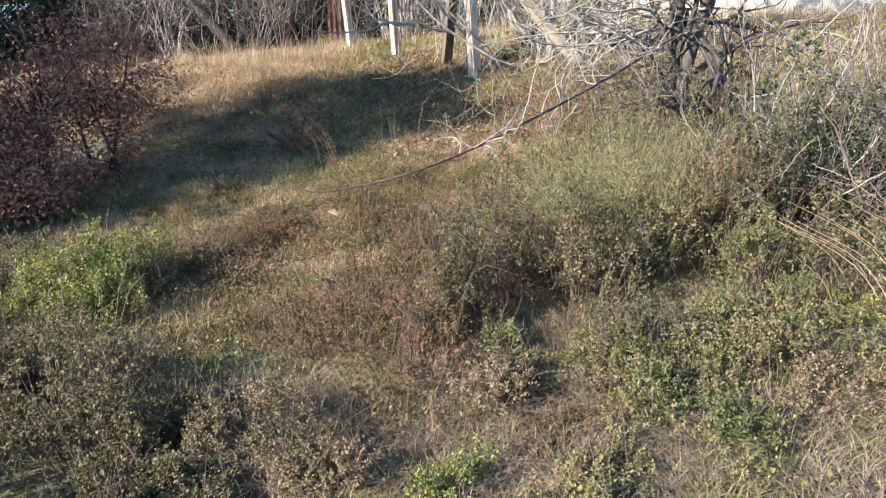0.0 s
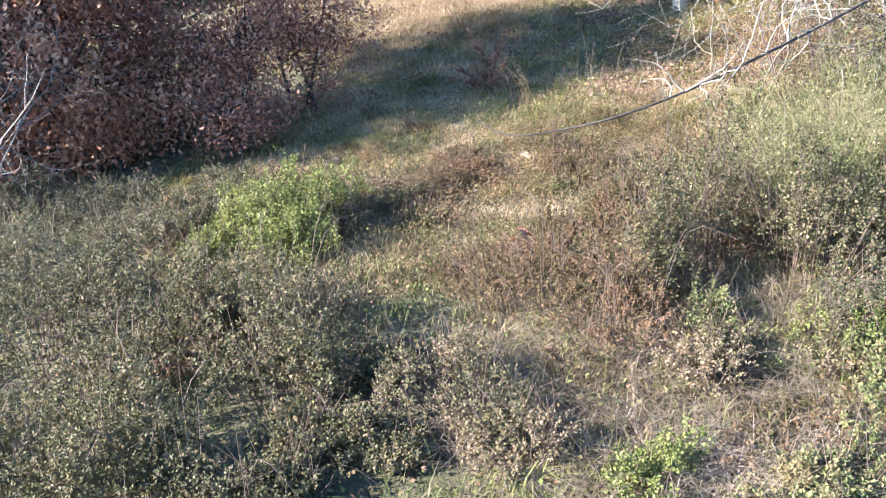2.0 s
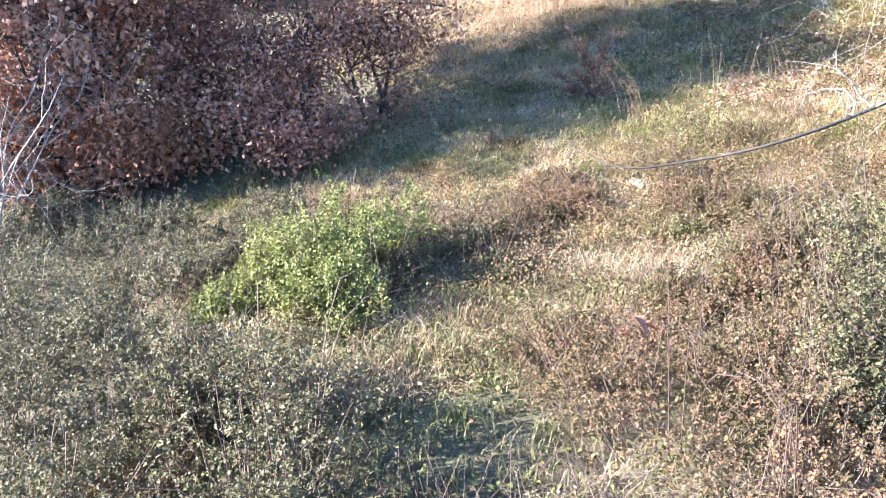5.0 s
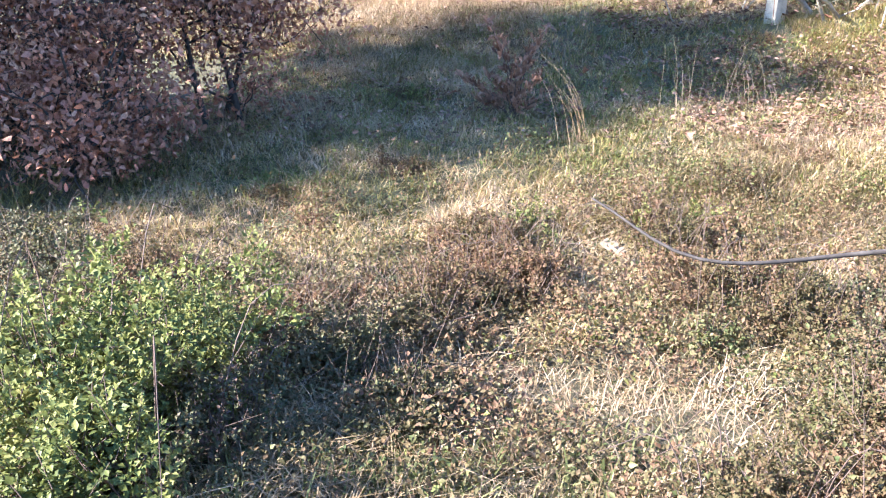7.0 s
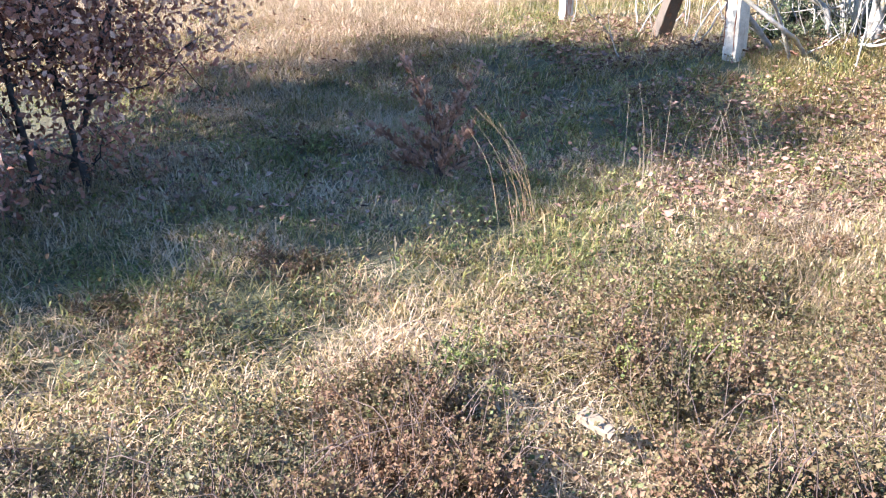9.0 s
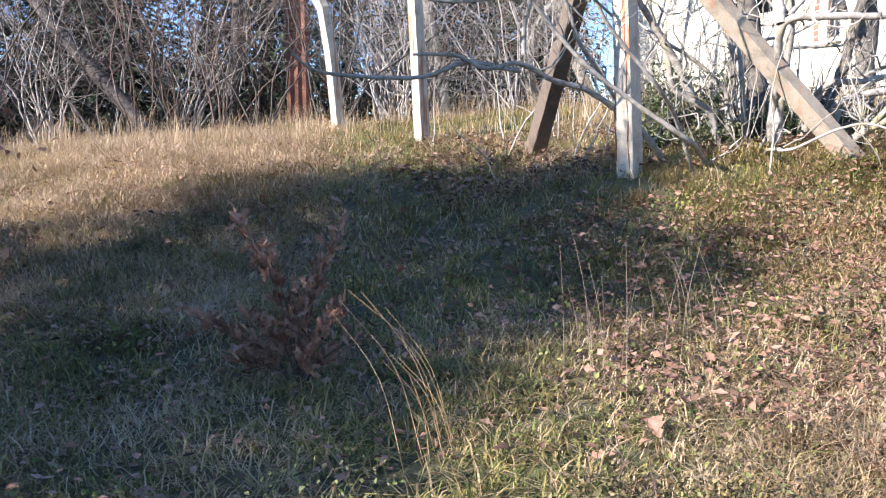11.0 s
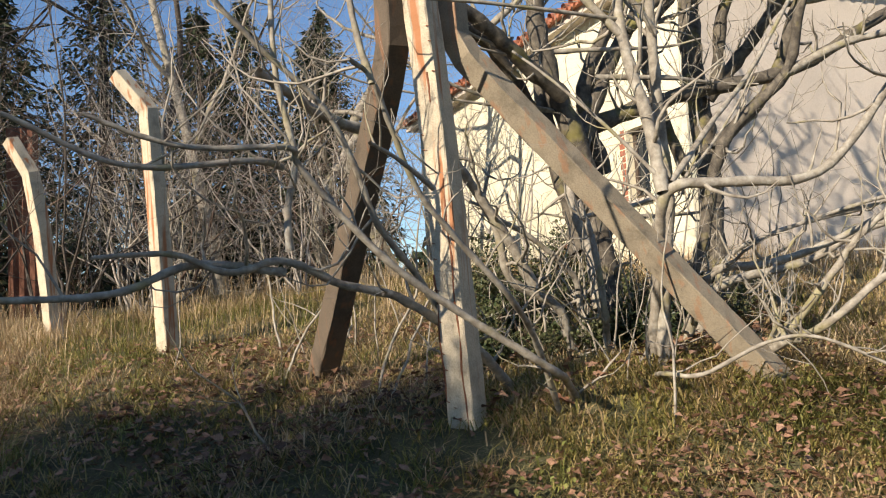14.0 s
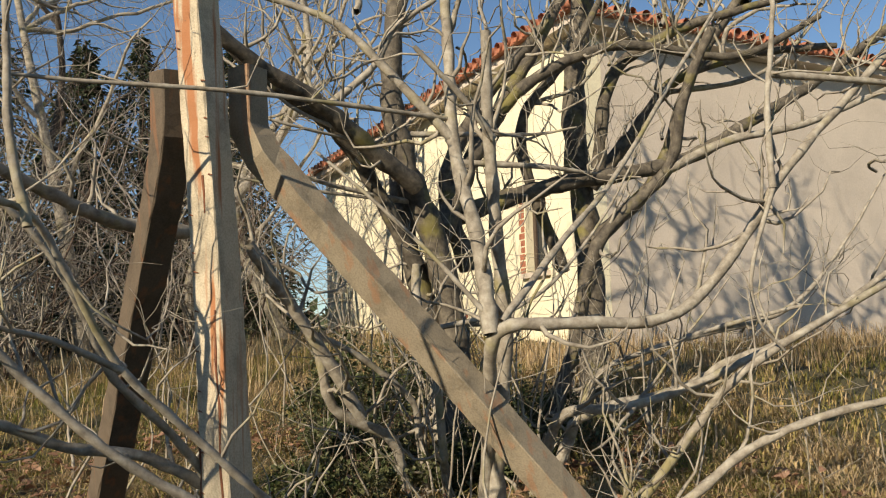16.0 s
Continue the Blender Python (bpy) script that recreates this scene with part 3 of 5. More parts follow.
def fig_limbs():
    limb([(1.64, 10.05, 1.49), (1.62, 9.98, 1.90), (1.63, 9.91, 2.27), (1.57, 9.84, 2.70), (1.52, 9.77, 3.03), (1.49, 9.70, 3.32)], 0.034, 0.018)
    limb([(1.49, 9.70, 2.28), (1.71, 9.63, 2.31), (2.13, 9.57, 2.34), (2.42, 9.50, 2.64), (2.48, 9.43, 2.79), (2.73, 9.37, 3.06), (3.03, 9.30, 3.36)], 0.026, 0.014)
    limb([(1.47, 9.70, 2.28), (1.46, 9.75, 2.57), (1.40, 9.80, 2.93), (1.41, 9.85, 3.27), (1.42, 9.90, 3.63)], 0.03, 0.018)
    limb([(1.39, 9.80, 2.96), (1.19, 9.85, 3.18), (1.04, 9.90, 3.34), (0.88, 9.95, 3.42), (0.62, 10.00, 3.48)], 0.018, 0.01)
    limb([(1.46, 9.70, 2.34), (1.29, 9.77, 2.55), (1.08, 9.83, 2.76), (0.94, 9.90, 2.90)], 0.009, 0.005)
    limb([(1.51, 9.70, 2.32), (1.86, 9.85, 2.63), (2.20, 10.00, 2.91), (2.68, 10.15, 3.46), (3.14, 10.30, 3.97)], 0.014, 0.008)
    limb([(3.29, 11.90, 1.94), (3.30, 11.90, 2.94), (3.23, 11.90, 3.70), (3.34, 11.90, 4.59), (3.47, 11.90, 5.23)], 0.1, 0.07)
    limb([(3.14, 11.60, 2.86), (3.56, 11.47, 3.29), (3.77, 11.33, 3.93), (4.13, 11.20, 4.50)], 0.05, 0.03)
    limb([(2.05, 11.60, 2.93), (2.51, 11.50, 3.10), (2.87, 11.40, 3.19), (3.59, 11.30, 3.34), (4.10, 11.20, 3.61), (4.60, 11.10, 3.91), (5.32, 11.00, 4.39)], 0.06, 0.03)
    limb([(3.28, 11.80, 3.26), (3.48, 11.60, 3.57), (3.71, 11.40, 3.91), (4.19, 11.20, 4.07), (4.66, 11.00, 4.11)], 0.055, 0.02)
    limb([(2.08, 11.30, 2.05), (1.96, 11.28, 2.73), (1.78, 11.25, 3.17), (1.69, 11.22, 3.61), (1.74, 11.20, 4.17)], 0.095, 0.05)
    limb([(1.78, 11.10, 3.05), (1.45, 10.98, 3.23), (1.19, 10.85, 3.37), (0.87, 10.72, 3.48), (0.62, 10.60, 3.62)], 0.05, 0.03)
    limb([(1.99, 11.40, 2.75), (2.24, 11.45, 3.27), (2.53, 11.50, 3.71), (2.81, 11.55, 4.15), (3.07, 11.60, 4.58)], 0.06, 0.03)
    limb([(0.69, 10.10, 1.77), (0.44, 10.03, 1.92), (0.20, 9.96, 1.98), (-0.02, 9.89, 2.07), (-0.22, 9.81, 2.03), (-0.39, 9.74, 2.09), (-0.52, 9.67, 2.09), (-0.65, 9.60, 2.08)], 0.024, 0.007)
    limb([(0.32, 9.80, 2.18), (0.22, 9.72, 2.39), (0.10, 9.64, 2.58), (-0.12, 9.56, 2.76), (-0.29, 9.48, 2.91), (-0.39, 9.40, 3.03)], 0.015, 0.008)
    limb([(0.89, 9.60, 1.62), (0.60, 9.56, 1.80), (0.32, 9.52, 1.99), (0.13, 9.49, 2.17), (-0.02, 9.45, 2.34), (-0.06, 9.41, 2.39), (-0.31, 9.38, 2.38), (-0.47, 9.34, 2.40), (-0.64, 9.30, 2.46)], 0.017, 0.007)
    limb([(-0.04, 9.60, 2.08), (-0.04, 9.60, 2.22), (-0.01, 9.60, 2.40), (-0.06, 9.60, 2.66), (-0.07, 9.60, 2.90), (-0.07, 9.60, 3.12)], 0.014, 0.009)
    limb([(1.98, 10.10, 1.97), (2.20, 10.00, 1.99), (2.46, 9.90, 2.07), (2.69, 9.80, 2.18), (2.92, 9.70, 2.30), (3.31, 9.60, 2.55)], 0.024, 0.012)
    limb([(2.03, 9.75, 1.67), (2.23, 9.64, 1.93), (2.29, 9.52, 2.09), (2.48, 9.41, 2.24), (2.91, 9.30, 2.46)], 0.022, 0.012)
    limb([(1.99, 9.45, 1.72), (2.17, 9.33, 1.89), (2.37, 9.22, 1.99), (2.61, 9.10, 2.05)], 0.02, 0.012)
    limb([(1.43, 9.70, 1.56), (1.50, 9.57, 1.56), (1.71, 9.45, 1.67), (1.85, 9.32, 1.68), (2.13, 9.20, 1.53)], 0.012, 0.006)
    limb([(2.43, 9.40, 2.76), (2.43, 9.40, 3.03), (2.47, 9.40, 3.28), (2.51, 9.40, 3.56)], 0.013, 0.008)
    limb([(2.43, 9.40, 2.76), (2.31, 9.40, 2.47), (2.33, 9.40, 2.30), (2.43, 9.40, 2.20)], 0.009, 0.004)
    limb([(0.66, 9.40, 1.88), (0.47, 9.32, 2.06), (0.31, 9.24, 2.22), (0.21, 9.16, 2.40), (0.14, 9.08, 2.52), (0.06, 9.00, 2.55)], 0.013, 0.007)
    limb([(0.31, 9.10, 2.21), (0.19, 9.00, 2.27), (0.08, 8.90, 2.30)], 0.008, 0.005)
    limb([(0.13, 9.05, 2.50), (0.09, 9.07, 2.69), (0.08, 9.08, 2.85), (0.07, 9.10, 3.02)], 0.011, 0.007)
    limb([(1.53, 9.75, 2.95), (1.40, 9.72, 3.08), (1.22, 9.70, 3.23)], 0.014, 0.009)
    limb([(1.50, 10.80, 1.85), (1.23, 10.75, 2.00), (1.14, 10.70, 2.27), (0.94, 10.65, 2.57), (0.84, 10.60, 2.68)], 0.028, 0.018)
    limb([(1.61, 10.80, 2.00), (1.38, 10.75, 2.19), (1.15, 10.70, 2.31)], 0.02, 0.012)
    limb([(1.67, 10.60, 1.80), (1.66, 10.65, 2.16), (1.62, 10.70, 2.38)], 0.022, 0.015)
    limb([(0.61, 10.70, 2.73), (0.33, 10.53, 2.74), (0.13, 10.37, 2.80), (-0.05, 10.20, 2.86)], 0.03, 0.02)
    limb([(3.14, 11.50, 3.31), (3.14, 11.32, 3.83), (3.44, 11.15, 4.08), (3.81, 10.98, 4.21), (4.33, 10.80, 4.36)], 0.045, 0.02)
    limb([(-0.02, 9.90, 2.03), (-0.34, 9.80, 2.06), (-0.59, 9.70, 1.97), (-0.93, 9.60, 1.96), (-1.17, 9.50, 1.98), (-1.29, 9.40, 2.06)], 0.017, 0.007)
    limb([(-0.03, 9.80, 2.40), (-0.14, 9.68, 2.40), (-0.55, 9.55, 2.36), (-0.90, 9.43, 2.50), (-1.20, 9.30, 2.52)], 0.014, 0.006)

    limb([(1.98, 11.4, 2.17), (1.95, 11.4, 2.41), (1.81, 11.4, 2.9), (1.78, 11.4, 3.52), (1.76, 11.4, 3.96)], 0.075, 0.04)
    limb([(2.24, 11.5, 2.67), (2.09, 11.45, 3.14), (2.26, 11.4, 3.56), (2.46, 11.35, 3.83), (2.66, 11.3, 4.07)], 0.055, 0.03)
    limb([(1.84, 11.3, 2.67), (1.51, 11.18, 3.17), (1.25, 11.05, 3.37), (0.98, 10.92, 3.45), (0.78, 10.8, 3.59)], 0.045, 0.025)
    limb([(2.7, 11.2, 2.15), (2.81, 11.05, 2.78), (3.18, 10.9, 3.18), (3.2, 10.75, 3.56), (3.29, 10.6, 3.9)], 0.05, 0.025)
    limb([(1.74, 10.8, 1.82), (1.75, 10.87, 2.12), (1.7, 10.93, 2.39), (1.72, 11.0, 2.64)], 0.03, 0.022)
    limb([(2.4, 11.4, 3.57), (2.64, 11.28, 3.79), (3.1, 11.15, 3.97), (3.84, 11.02, 3.95), (4.42, 10.9, 4.23)], 0.04, 0.02)
    limb([(2.4, 10.6, 1.92), (2.83, 10.48, 2.01), (3.04, 10.35, 2.14), (3.3, 10.22, 2.24), (3.81, 10.1, 2.5)], 0.03, 0.016)
    limb([(2.68, 10.9, 2.09), (2.9, 10.77, 2.2), (3.34, 10.63, 2.33), (3.68, 10.5, 2.41)], 0.02, 0.01)
    limb([(3.18, 10.9, 3.18), (3.51, 10.77, 3.34), (3.92, 10.63, 3.43), (4.44, 10.5, 3.64)], 0.03, 0.016)
    limb([(1.25, 10.9, 3.36), (1.46, 10.83, 3.55), (1.55, 10.77, 3.73), (1.73, 10.7, 3.87)], 0.02, 0.012)
    limb([(2.99, 11.7, 2.69), (2.7, 11.62, 3.3), (2.67, 11.55, 3.64), (2.96, 11.48, 4.0), (3.14, 11.4, 4.35)], 0.04, 0.022)
    limb([(1.34, 10.7, 1.95), (1.15, 10.63, 2.24), (0.97, 10.57, 2.47), (0.83, 10.5, 2.64)], 0.03, 0.018)


fig_limbs()
own_limbs = list(LIMB_LINES)
# lesser limbs reaching west over the bank
def side_limbs(n, way, x0, x1, z0, r):
    """Thin limbs that spring from the main ones and reach sideways."""
    spots = np.concatenate([q[1:-1] for q in own_limbs])
    spots = spots[(spots[:, 0] > x0) & (spots[:, 0] < x1) & (spots[:, 2] > z0)]
    for _ in range(n):
        x, y, z = spots[rng.integers(len(spots))]
        dx, dz = way * rng.uniform(0.6, 1.6), rng.uniform(-0.1, 1.0)
        limb([(x, y, z), (x + dx * 0.45, y - 0.1, z + dz * 0.15), (x + dx * 0.8, y - 0.1, z + dz * 0.55), (x + dx, y - 0.2, z + dz)], rng.uniform(r * 0.6, r), 0.005)


side_limbs(6, -1, 0.6, 2.0, 2.3, 0.014)
side_limbs(9, 1, 1.6, 3.8, 2.0, 0.022)
# ground shoots round the foot
for _ in range(80):
    x, y = 1.9 + rng.normal(0, 0.9), 11.3 + rng.normal(0, 0.6)
    p = on_land(np.array([x]), np.array([y]), -0.03)[0]
    shoot(twigs, p, (rng.normal(0, 0.35), rng.normal(0, 0.35), 1), rng.uniform(0.5, 1.5), rng.uniform(0.004, 0.010), 1, tips, 0.3, 0.1, 2, 5)
# crown above
for _ in range(60):
    x, y, z = rng.uniform(0.8, 4.8), rng.uniform(10.8, 12.6), rng.uniform(4.2, 5.6)
    a = rng.uniform(0, 6.28)
    shoot(twigs, (x, y, z), (0.7 * math.cos(a), 0.5 * math.sin(a), 0.8), rng.uniform(0.8, 1.6), rng.uniform(0.012, 0.03), 1, tips, 0.6, 0.4, 4, 5)
for x0, y0, z0, x1, y1, z1 in ((3.46, 11.9, 5.1, 3.7, 12.1, 6.6), (1.75, 11.2, 4.1, 1.4, 11.4, 5.8), (3.06, 11.6, 4.5, 2.7, 11.9, 6.2), (4.1, 11.2, 4.4, 4.9, 11.3, 5.6)):
    limb([(x0, y0, z0), ((x0 + x1) / 2 + 0.1, (y0 + y1) / 2, (z0 + z1) / 2), (x1, y1, z1)], 0.05, 0.02)
# crown beyond
for _ in range(18):
    x, y, z = rng.uniform(1.0, 5.0), rng.uniform(10.3, 11.9), rng.uniform(3.0, 4.4)
    a = rng.uniform(0, 6.28)
    shoot(twigs, (x, y, z), (math.cos(a), 0.4 * math.sin(a), 0.3), rng.uniform(0.7, 1.3), rng.uniform(0.007, 0.016), 1, tips, 0.7, 0.5, 4, 5)
tagged(twigs.out("twig_tangle", MAT_FIG, fig, "thin crooked grey twigs", True), kind="stuff")

# ---- shrubs and brambles ----


def bramble(x, y, r, h, material, label, n, size=0.03, stems=26, category="bramble bush", name="bramble_bush", spread=1.0, dead=0.1):
    """A mound of leafy shoots in several lobes, with gaps, bare stems and dead tips."""
    e = base(name, x, y, label, category)
    m = 9
    la, lr = rng.uniform(0, 6.28, m), rng.uniform(0, 1, m) ** 0.6 * 0.75
    lobe = np.stack([lr * np.cos(la), lr * np.sin(la)], 1)
    lobe[0] = 0
    size_of = rng.uniform(0.22, 0.46, m)
    tall = (1.15 - 0.55 * lr) * rng.uniform(0.62, 1.08, m)
    tall[0] = 1.0
    per = 22
    k = max(12, n // per)
    which = rng.choice(m, k, p=size_of ** 2 / (size_of ** 2).sum())
    a = rng.uniform(0, 2 * math.pi, k)
    el = np.arcsin(rng.uniform(-0.75 if h > 0.4 else -0.15, 1, k))
    rad = np.where(rng.random(k) < 0.7, rng.uniform(0.82, 1.08, k), rng.uniform(0.35, 0.9, k)) + (rng.random(k) < 0.06) * rng.uniform(0.1, 0.4, k)
    d = np.stack([np.cos(a) * np.cos(el), np.sin(a) * np.cos(el), np.sin(el)], 1)
    p = np.zeros((k, 3))
    p[:, :2] = (lobe[which] + d[:, :2] * (rad * size_of[which])[:, None]) * np.array([r, r * spread])
    p[:, 2] = h * (tall[which] * 0.5 + d[:, 2] * rad * tall[which] * 0.52)
    tip = p + np.array([x, y, 0])
    tip[:, 2] = land(tip[:, 0], tip[:, 1]) + np.maximum(0.03, p[:, 2])
    out = unit(d * 0.8 + np.array([0, 0, 0.55]) + rng.normal(0, 0.35, (k, 3)))
    length = rng.uniform(2.6, 5.2, k) * size * (0.7 + 0.6 * min(1.0, h / 0.4))
    # the leaves of each shoot
    t = rng.uniform(0.05, 1, (k, per)) ** 0.8
    side = unit(rng.normal(0, 1, (k, per, 3)))
    pos = tip[:, None] - out[:, None] * (length[:, None] * (1 - t))[..., None] + side * (size * rng.uniform(0.1, 0.75, (k, per)) * (1.25 - 0.7 * t))[..., None]
    along = out[:, None] * 0.5 + side * 0.9 + rng.normal(0, 0.25, (k, per, 3))
    up = out[:, None] * 0.5 + np.array([0, 0, 0.7]) + rng.normal(0, 0.45, (k, per, 3))
    pos, along, up = pos.reshape(-1, 3), along.reshape(-1, 3), up.reshape(-1, 3)
    pos[:, 2] = np.maximum(pos[:, 2], land(pos[:, 0], pos[:, 1]) + 0.008)
    L = (size * (1.2 - 0.55 * t) * rng.uniform(0.6, 1.2, (k, per))).ravel()
    v, f = leaves(pos, along, up, L, L * rng.uniform(0.5, 0.8, len(L)))
    tagged(mesh_object("foliage", v, f, material, e), kind="stuff")
    # bare stems under the shoots, and dead ones standing out of the mound
    heap = Heap()
    foot = tip * 0.55 + np.array([x, y, 0]) * 0.45
    foot[:, 2] = land(foot[:, 0], foot[:, 1]) - 0.01
    knee = tip - out * length[:, None]
    knee[:, 2] = np.maximum(knee[:, 2], foot[:, 2] + 0.02)
    pick = rng.random(k) < 0.2
    heap.add(needles(foot[pick], knee[pick], 0.0022, 0.0018))
    pick = rng.random(k) < 0.5
    heap.add(needles(knee[pick], tip[pick], 0.0013, 0.0006))
    pick = rng.random(k) < dead
    if pick.any():
        heap.add(needles(tip[pick], tip[pick] + (out[pick] * 0.5 + np.array([0, 0, 0.6]) + rng.normal(0, 0.4, (pick.sum(), 3))) * rng.uniform(0.04, 0.16, (pick.sum(), 1)), 0.0013, 0.0006))
    for _ in range(stems // 8):
        a, q = rng.uniform(0, 6.28), rng.uniform(0.4, 1.05)
        g = np.array([math.cos(a), math.sin(a)])
        s = on_land(np.array([x + g[0] * r * 0.25]), np.array([y + g[1] * r * 0.25]), -0.02)[0]
        mid = s + np.array([g[0] * r * q * 0.4, g[1] * r * q * 0.4, h * rng.uniform(0.7, 1.15)])
        end = s + np.array([g[0] * r * q, g[1] * r * q, h * rng.uniform(0.3, 1.1)])
        way = curve_through([s, mid, end], 4)
        v, f = tube(way, np.linspace(0.0024, 0.001, len(way)), 3)
        heap.add((v, f))
    tagged(heap.out("stem_tangle", MAT_TWIG, e, "thin brown arching stems"), kind="stuff")
    return e


GREEN_LABEL = "bright green leafy shrub catching the sun"
for x, y, r, h in [(-1.75, 4.32, 0.5, 0.56), (-1.5, 4.15, 0.42, 0.5), (-2.02, 4.2, 0.36, 0.42)]:
    bramble(x, y, r, h, MAT_GREEN, GREEN_LABEL, 12000, 0.021, 20, "shrub", "green_shrub", 1.0, 0.02)
DARK = [(-1.2, 4.75, .36, .2), (-0.98, 4.55, .28, .14), (-1.18, 2.68, .5, .6), (-1.75, 2.35, .5, .42), (-1.35, 1.9, .45, .36), (-2.35, 2.75, .5, .58), (-0.92, 2.35, .34, .36), (-2.0, 1.7, .5, .42), (-1.6, 3.05, .42, .48), (-2.75, 2.2, .55, .5), (-1.2, 1.2, .4, .24), (-2.5, 1.2, .5, .3), (-0.95, 1.75, .36, .24), (-0.62, 2.12, .3, .16), (-0.6, 2.55, .26, .14), (-0.72, 1.85, .26, .14)]
for x, y, r, h in DARK:
    bramble(x, y, r, h, MAT_BRAMBLE, "low dark green and purplish bramble thicket", 9000, 0.017)
BROWN = [(-0.08, 3.25, .45, .48), (0.25, 3.5, .5, .55), (0.25, 2.95, .42, .42), (-0.45, 3.75, .4, .2), (0.75, 3.95, .4, .45), (-2.1, 5.2, .4, .24), (-1.6, 5.0, .35, .18), (-0.85, 5.35, .36, .24), (0.0, 5.35, .38, .28), (0.35, 5.15, .45, .3), (-0.95, 5.6, .36, .2), (-0.3, 5.95, .36, .18), (0.75, 5.6, .45, .3), (0.2, 4.4, .4, .34), (-0.2, 4.15, .35, .26)]
for x, y, r, h in BROWN:
    bramble(x, y, r, h, MAT_BROWN, "dry brownish bramble thicket on the slope", 8000, 0.0145, 40, "bramble bush", "bramble_bush", 1.0, 0.12)
for x, y, r, h in [(-0.3, 2.42, .36, .32), (-0.05, 2.15, .28, .2), (0.55, 2.65, .3, .22)]:
    bramble(x, y, r, h, MAT_MIXED, "yellowing bramble mound beside dry grass", 6000, 0.0155, 30)
for x, y, r, h in [(0.62, 3.72, .46, .85), (0.4, 3.35, .36, .66), (1.0, 3.5, .45, .66), (0.5, 4.55, .48, .4), (0.95, 4.9, .5, .42)]:
    bramble(x, y, r, h, MAT_BRAMBLE, "green bramble mound on the slope", 9500, 0.0165)
GREY = [(-3.1, 3.6, .6, .46), (-3.8, 4.3, .6, .4), (-2.8, 4.4, .5, .36), (-3.4, 5.0, .55, .4), (-4.4, 5.2, .6, .45), (-2.45, 3.5, .48, .42), (-3.6, 2.9, .55, .42), (-4.4, 3.6, .6, .42), (-2.7, 5.4, .45, .3), (-3.3, 1.9, .5, .35), (-4.9, 4.4, .6, .4), (-2.4, 4.9, .4, .28)]
for x, y, r, h in GREY:
    bramble(x, y, r, h, MAT_GREY, "grey-green leafy bramble mound", 7500, 0.0195)
YG = [(2.3, 2.3, .45, .3), (1.3, 3.9, .45, .6), (1.55, 5.3, .5, .95), (2.05, 5.7, .5, 1.1), (1.9, 4.9, .45, .85), (1.1, 2.5, .4, .2), (1.7, 2.9, .5, .3), (0.85, 1.9, .3, .16), (1.25, 5.9, .45, .6), (1.9, 3.6, .45, .4)]
for x, y, r, h in YG:
    bramble(x, y, r, h, MAT_YELLOWGREEN, "yellow-green leafy shrub among brambles", 7000, 0.0185, 50, "shrub", "leafy_shrub")
EVER = [(2.7, 6.3, .6, 1.1), (2.1, 6.4, .5, 1.1), (3.3, 3.6, .6, .6), (1.7, 6.2, .5, 1.0), (2.2, 4.3, .5, .95), (1.8, 4.2, .45, .7), (2.4, 3.5, .5, .6), (2.9, 3.0, .5, .5), (1.6, 6.9, .45, .7), (3.3, 5.6, .6, 1.05), (3.4, 4.4, .6, .6), (2.3, 5.7, .5, .75)]
for k, (x, y, r, h) in enumerate(EVER):
    bramble(x, y, r, h, (MAT_GREY, MAT_BRAMBLE, MAT_BROWN)[k % 3], "grey-leaved shrub tangled with dry stems", 5500, 0.022, 70, "shrub", "tangled_shrub", 1.0, 0.25)
for x, y, r, h in [(2.5, 4.75, .5, 1.15), (2.85, 4.6, .45, .9), (2.2, 4.9, .4, .8)]:
    bramble(x, y, r, h, MAT_HOLLY, "dark glossy evergreen shrub on the bank", 6000, 0.03, 40, "shrub", "evergreen_shrub", 1.0, 0.05)
IVY = [(1.5, 11.2, .42, .34), (1.95, 10.9, .45, .36), (2.5, 11.2, .5, .35), (1.6, 11.9, .6, .6), (2.4, 12.4, .6, .6), (1.2, 10.9, .35, .22)]
for x, y, r, h in IVY:
    bramble(x, y, r, h, MAT_HOLLY, "dark glossy evergreen undergrowth below the fig", 4200, 0.036, 40, "shrub", "evergreen_undergrowth")


def broom(x, y, r, h, n, label):
    """A feathery shrub of thin upright green shoots."""
    e = base("broom_shrub", x, y, label, "shrub")
    a, q = rng.uniform(0, 6.28, n), rng.uniform(0, 1, n) ** 0.5
    foot = on_land(x + 0.55 * r * q * np.cos(a), y + 0.55 * r * q * np.sin(a), 0.0)
    hh = h * rng.uniform(0.25, 1.05, n) * (1.1 - 0.45 * q)
    tip = foot + np.stack([r * q * np.cos(a), r * q * np.sin(a), hh], 1) + rng.normal(0, 0.09, (n, 3))
    stems = Heap()
    stems.add(needles(foot, tip, 0.0022, 0.0008))
    t = rng.uniform(0.3, 1, (n, 9))
    p = (foot[:, None] + (tip - foot)[:, None] * t[..., None]).reshape(-1, 3)
    w = unit(np.repeat(tip - foot, 9, 0)) + rng.normal(0, 0.75, p.shape)
    stems.add(needles(p, p + w * rng.uniform(0.03, 0.09, (len(p), 1)), 0.0012, 0.0006))
    tagged(stems.out("shoot_tangle", MAT_BROOM, e, "thin yellow-green shoots"), kind="stuff")
    p2 = p[rng.integers(0, len(p), n * 26)] + rng.normal(0, 0.035, (n * 26, 3))
    L = rng.uniform(0.009, 0.02, len(p2))
    v, f = leaves(p2, rng.normal(0, 0.8, p2.shape) + np.array([0, 0, 0.4]), rng.normal(0, 1, p2.shape), L, L * 0.5)
    tagged(mesh_object("foliage", v, f, MAT_BROOM, e), kind="stuff")
    return e


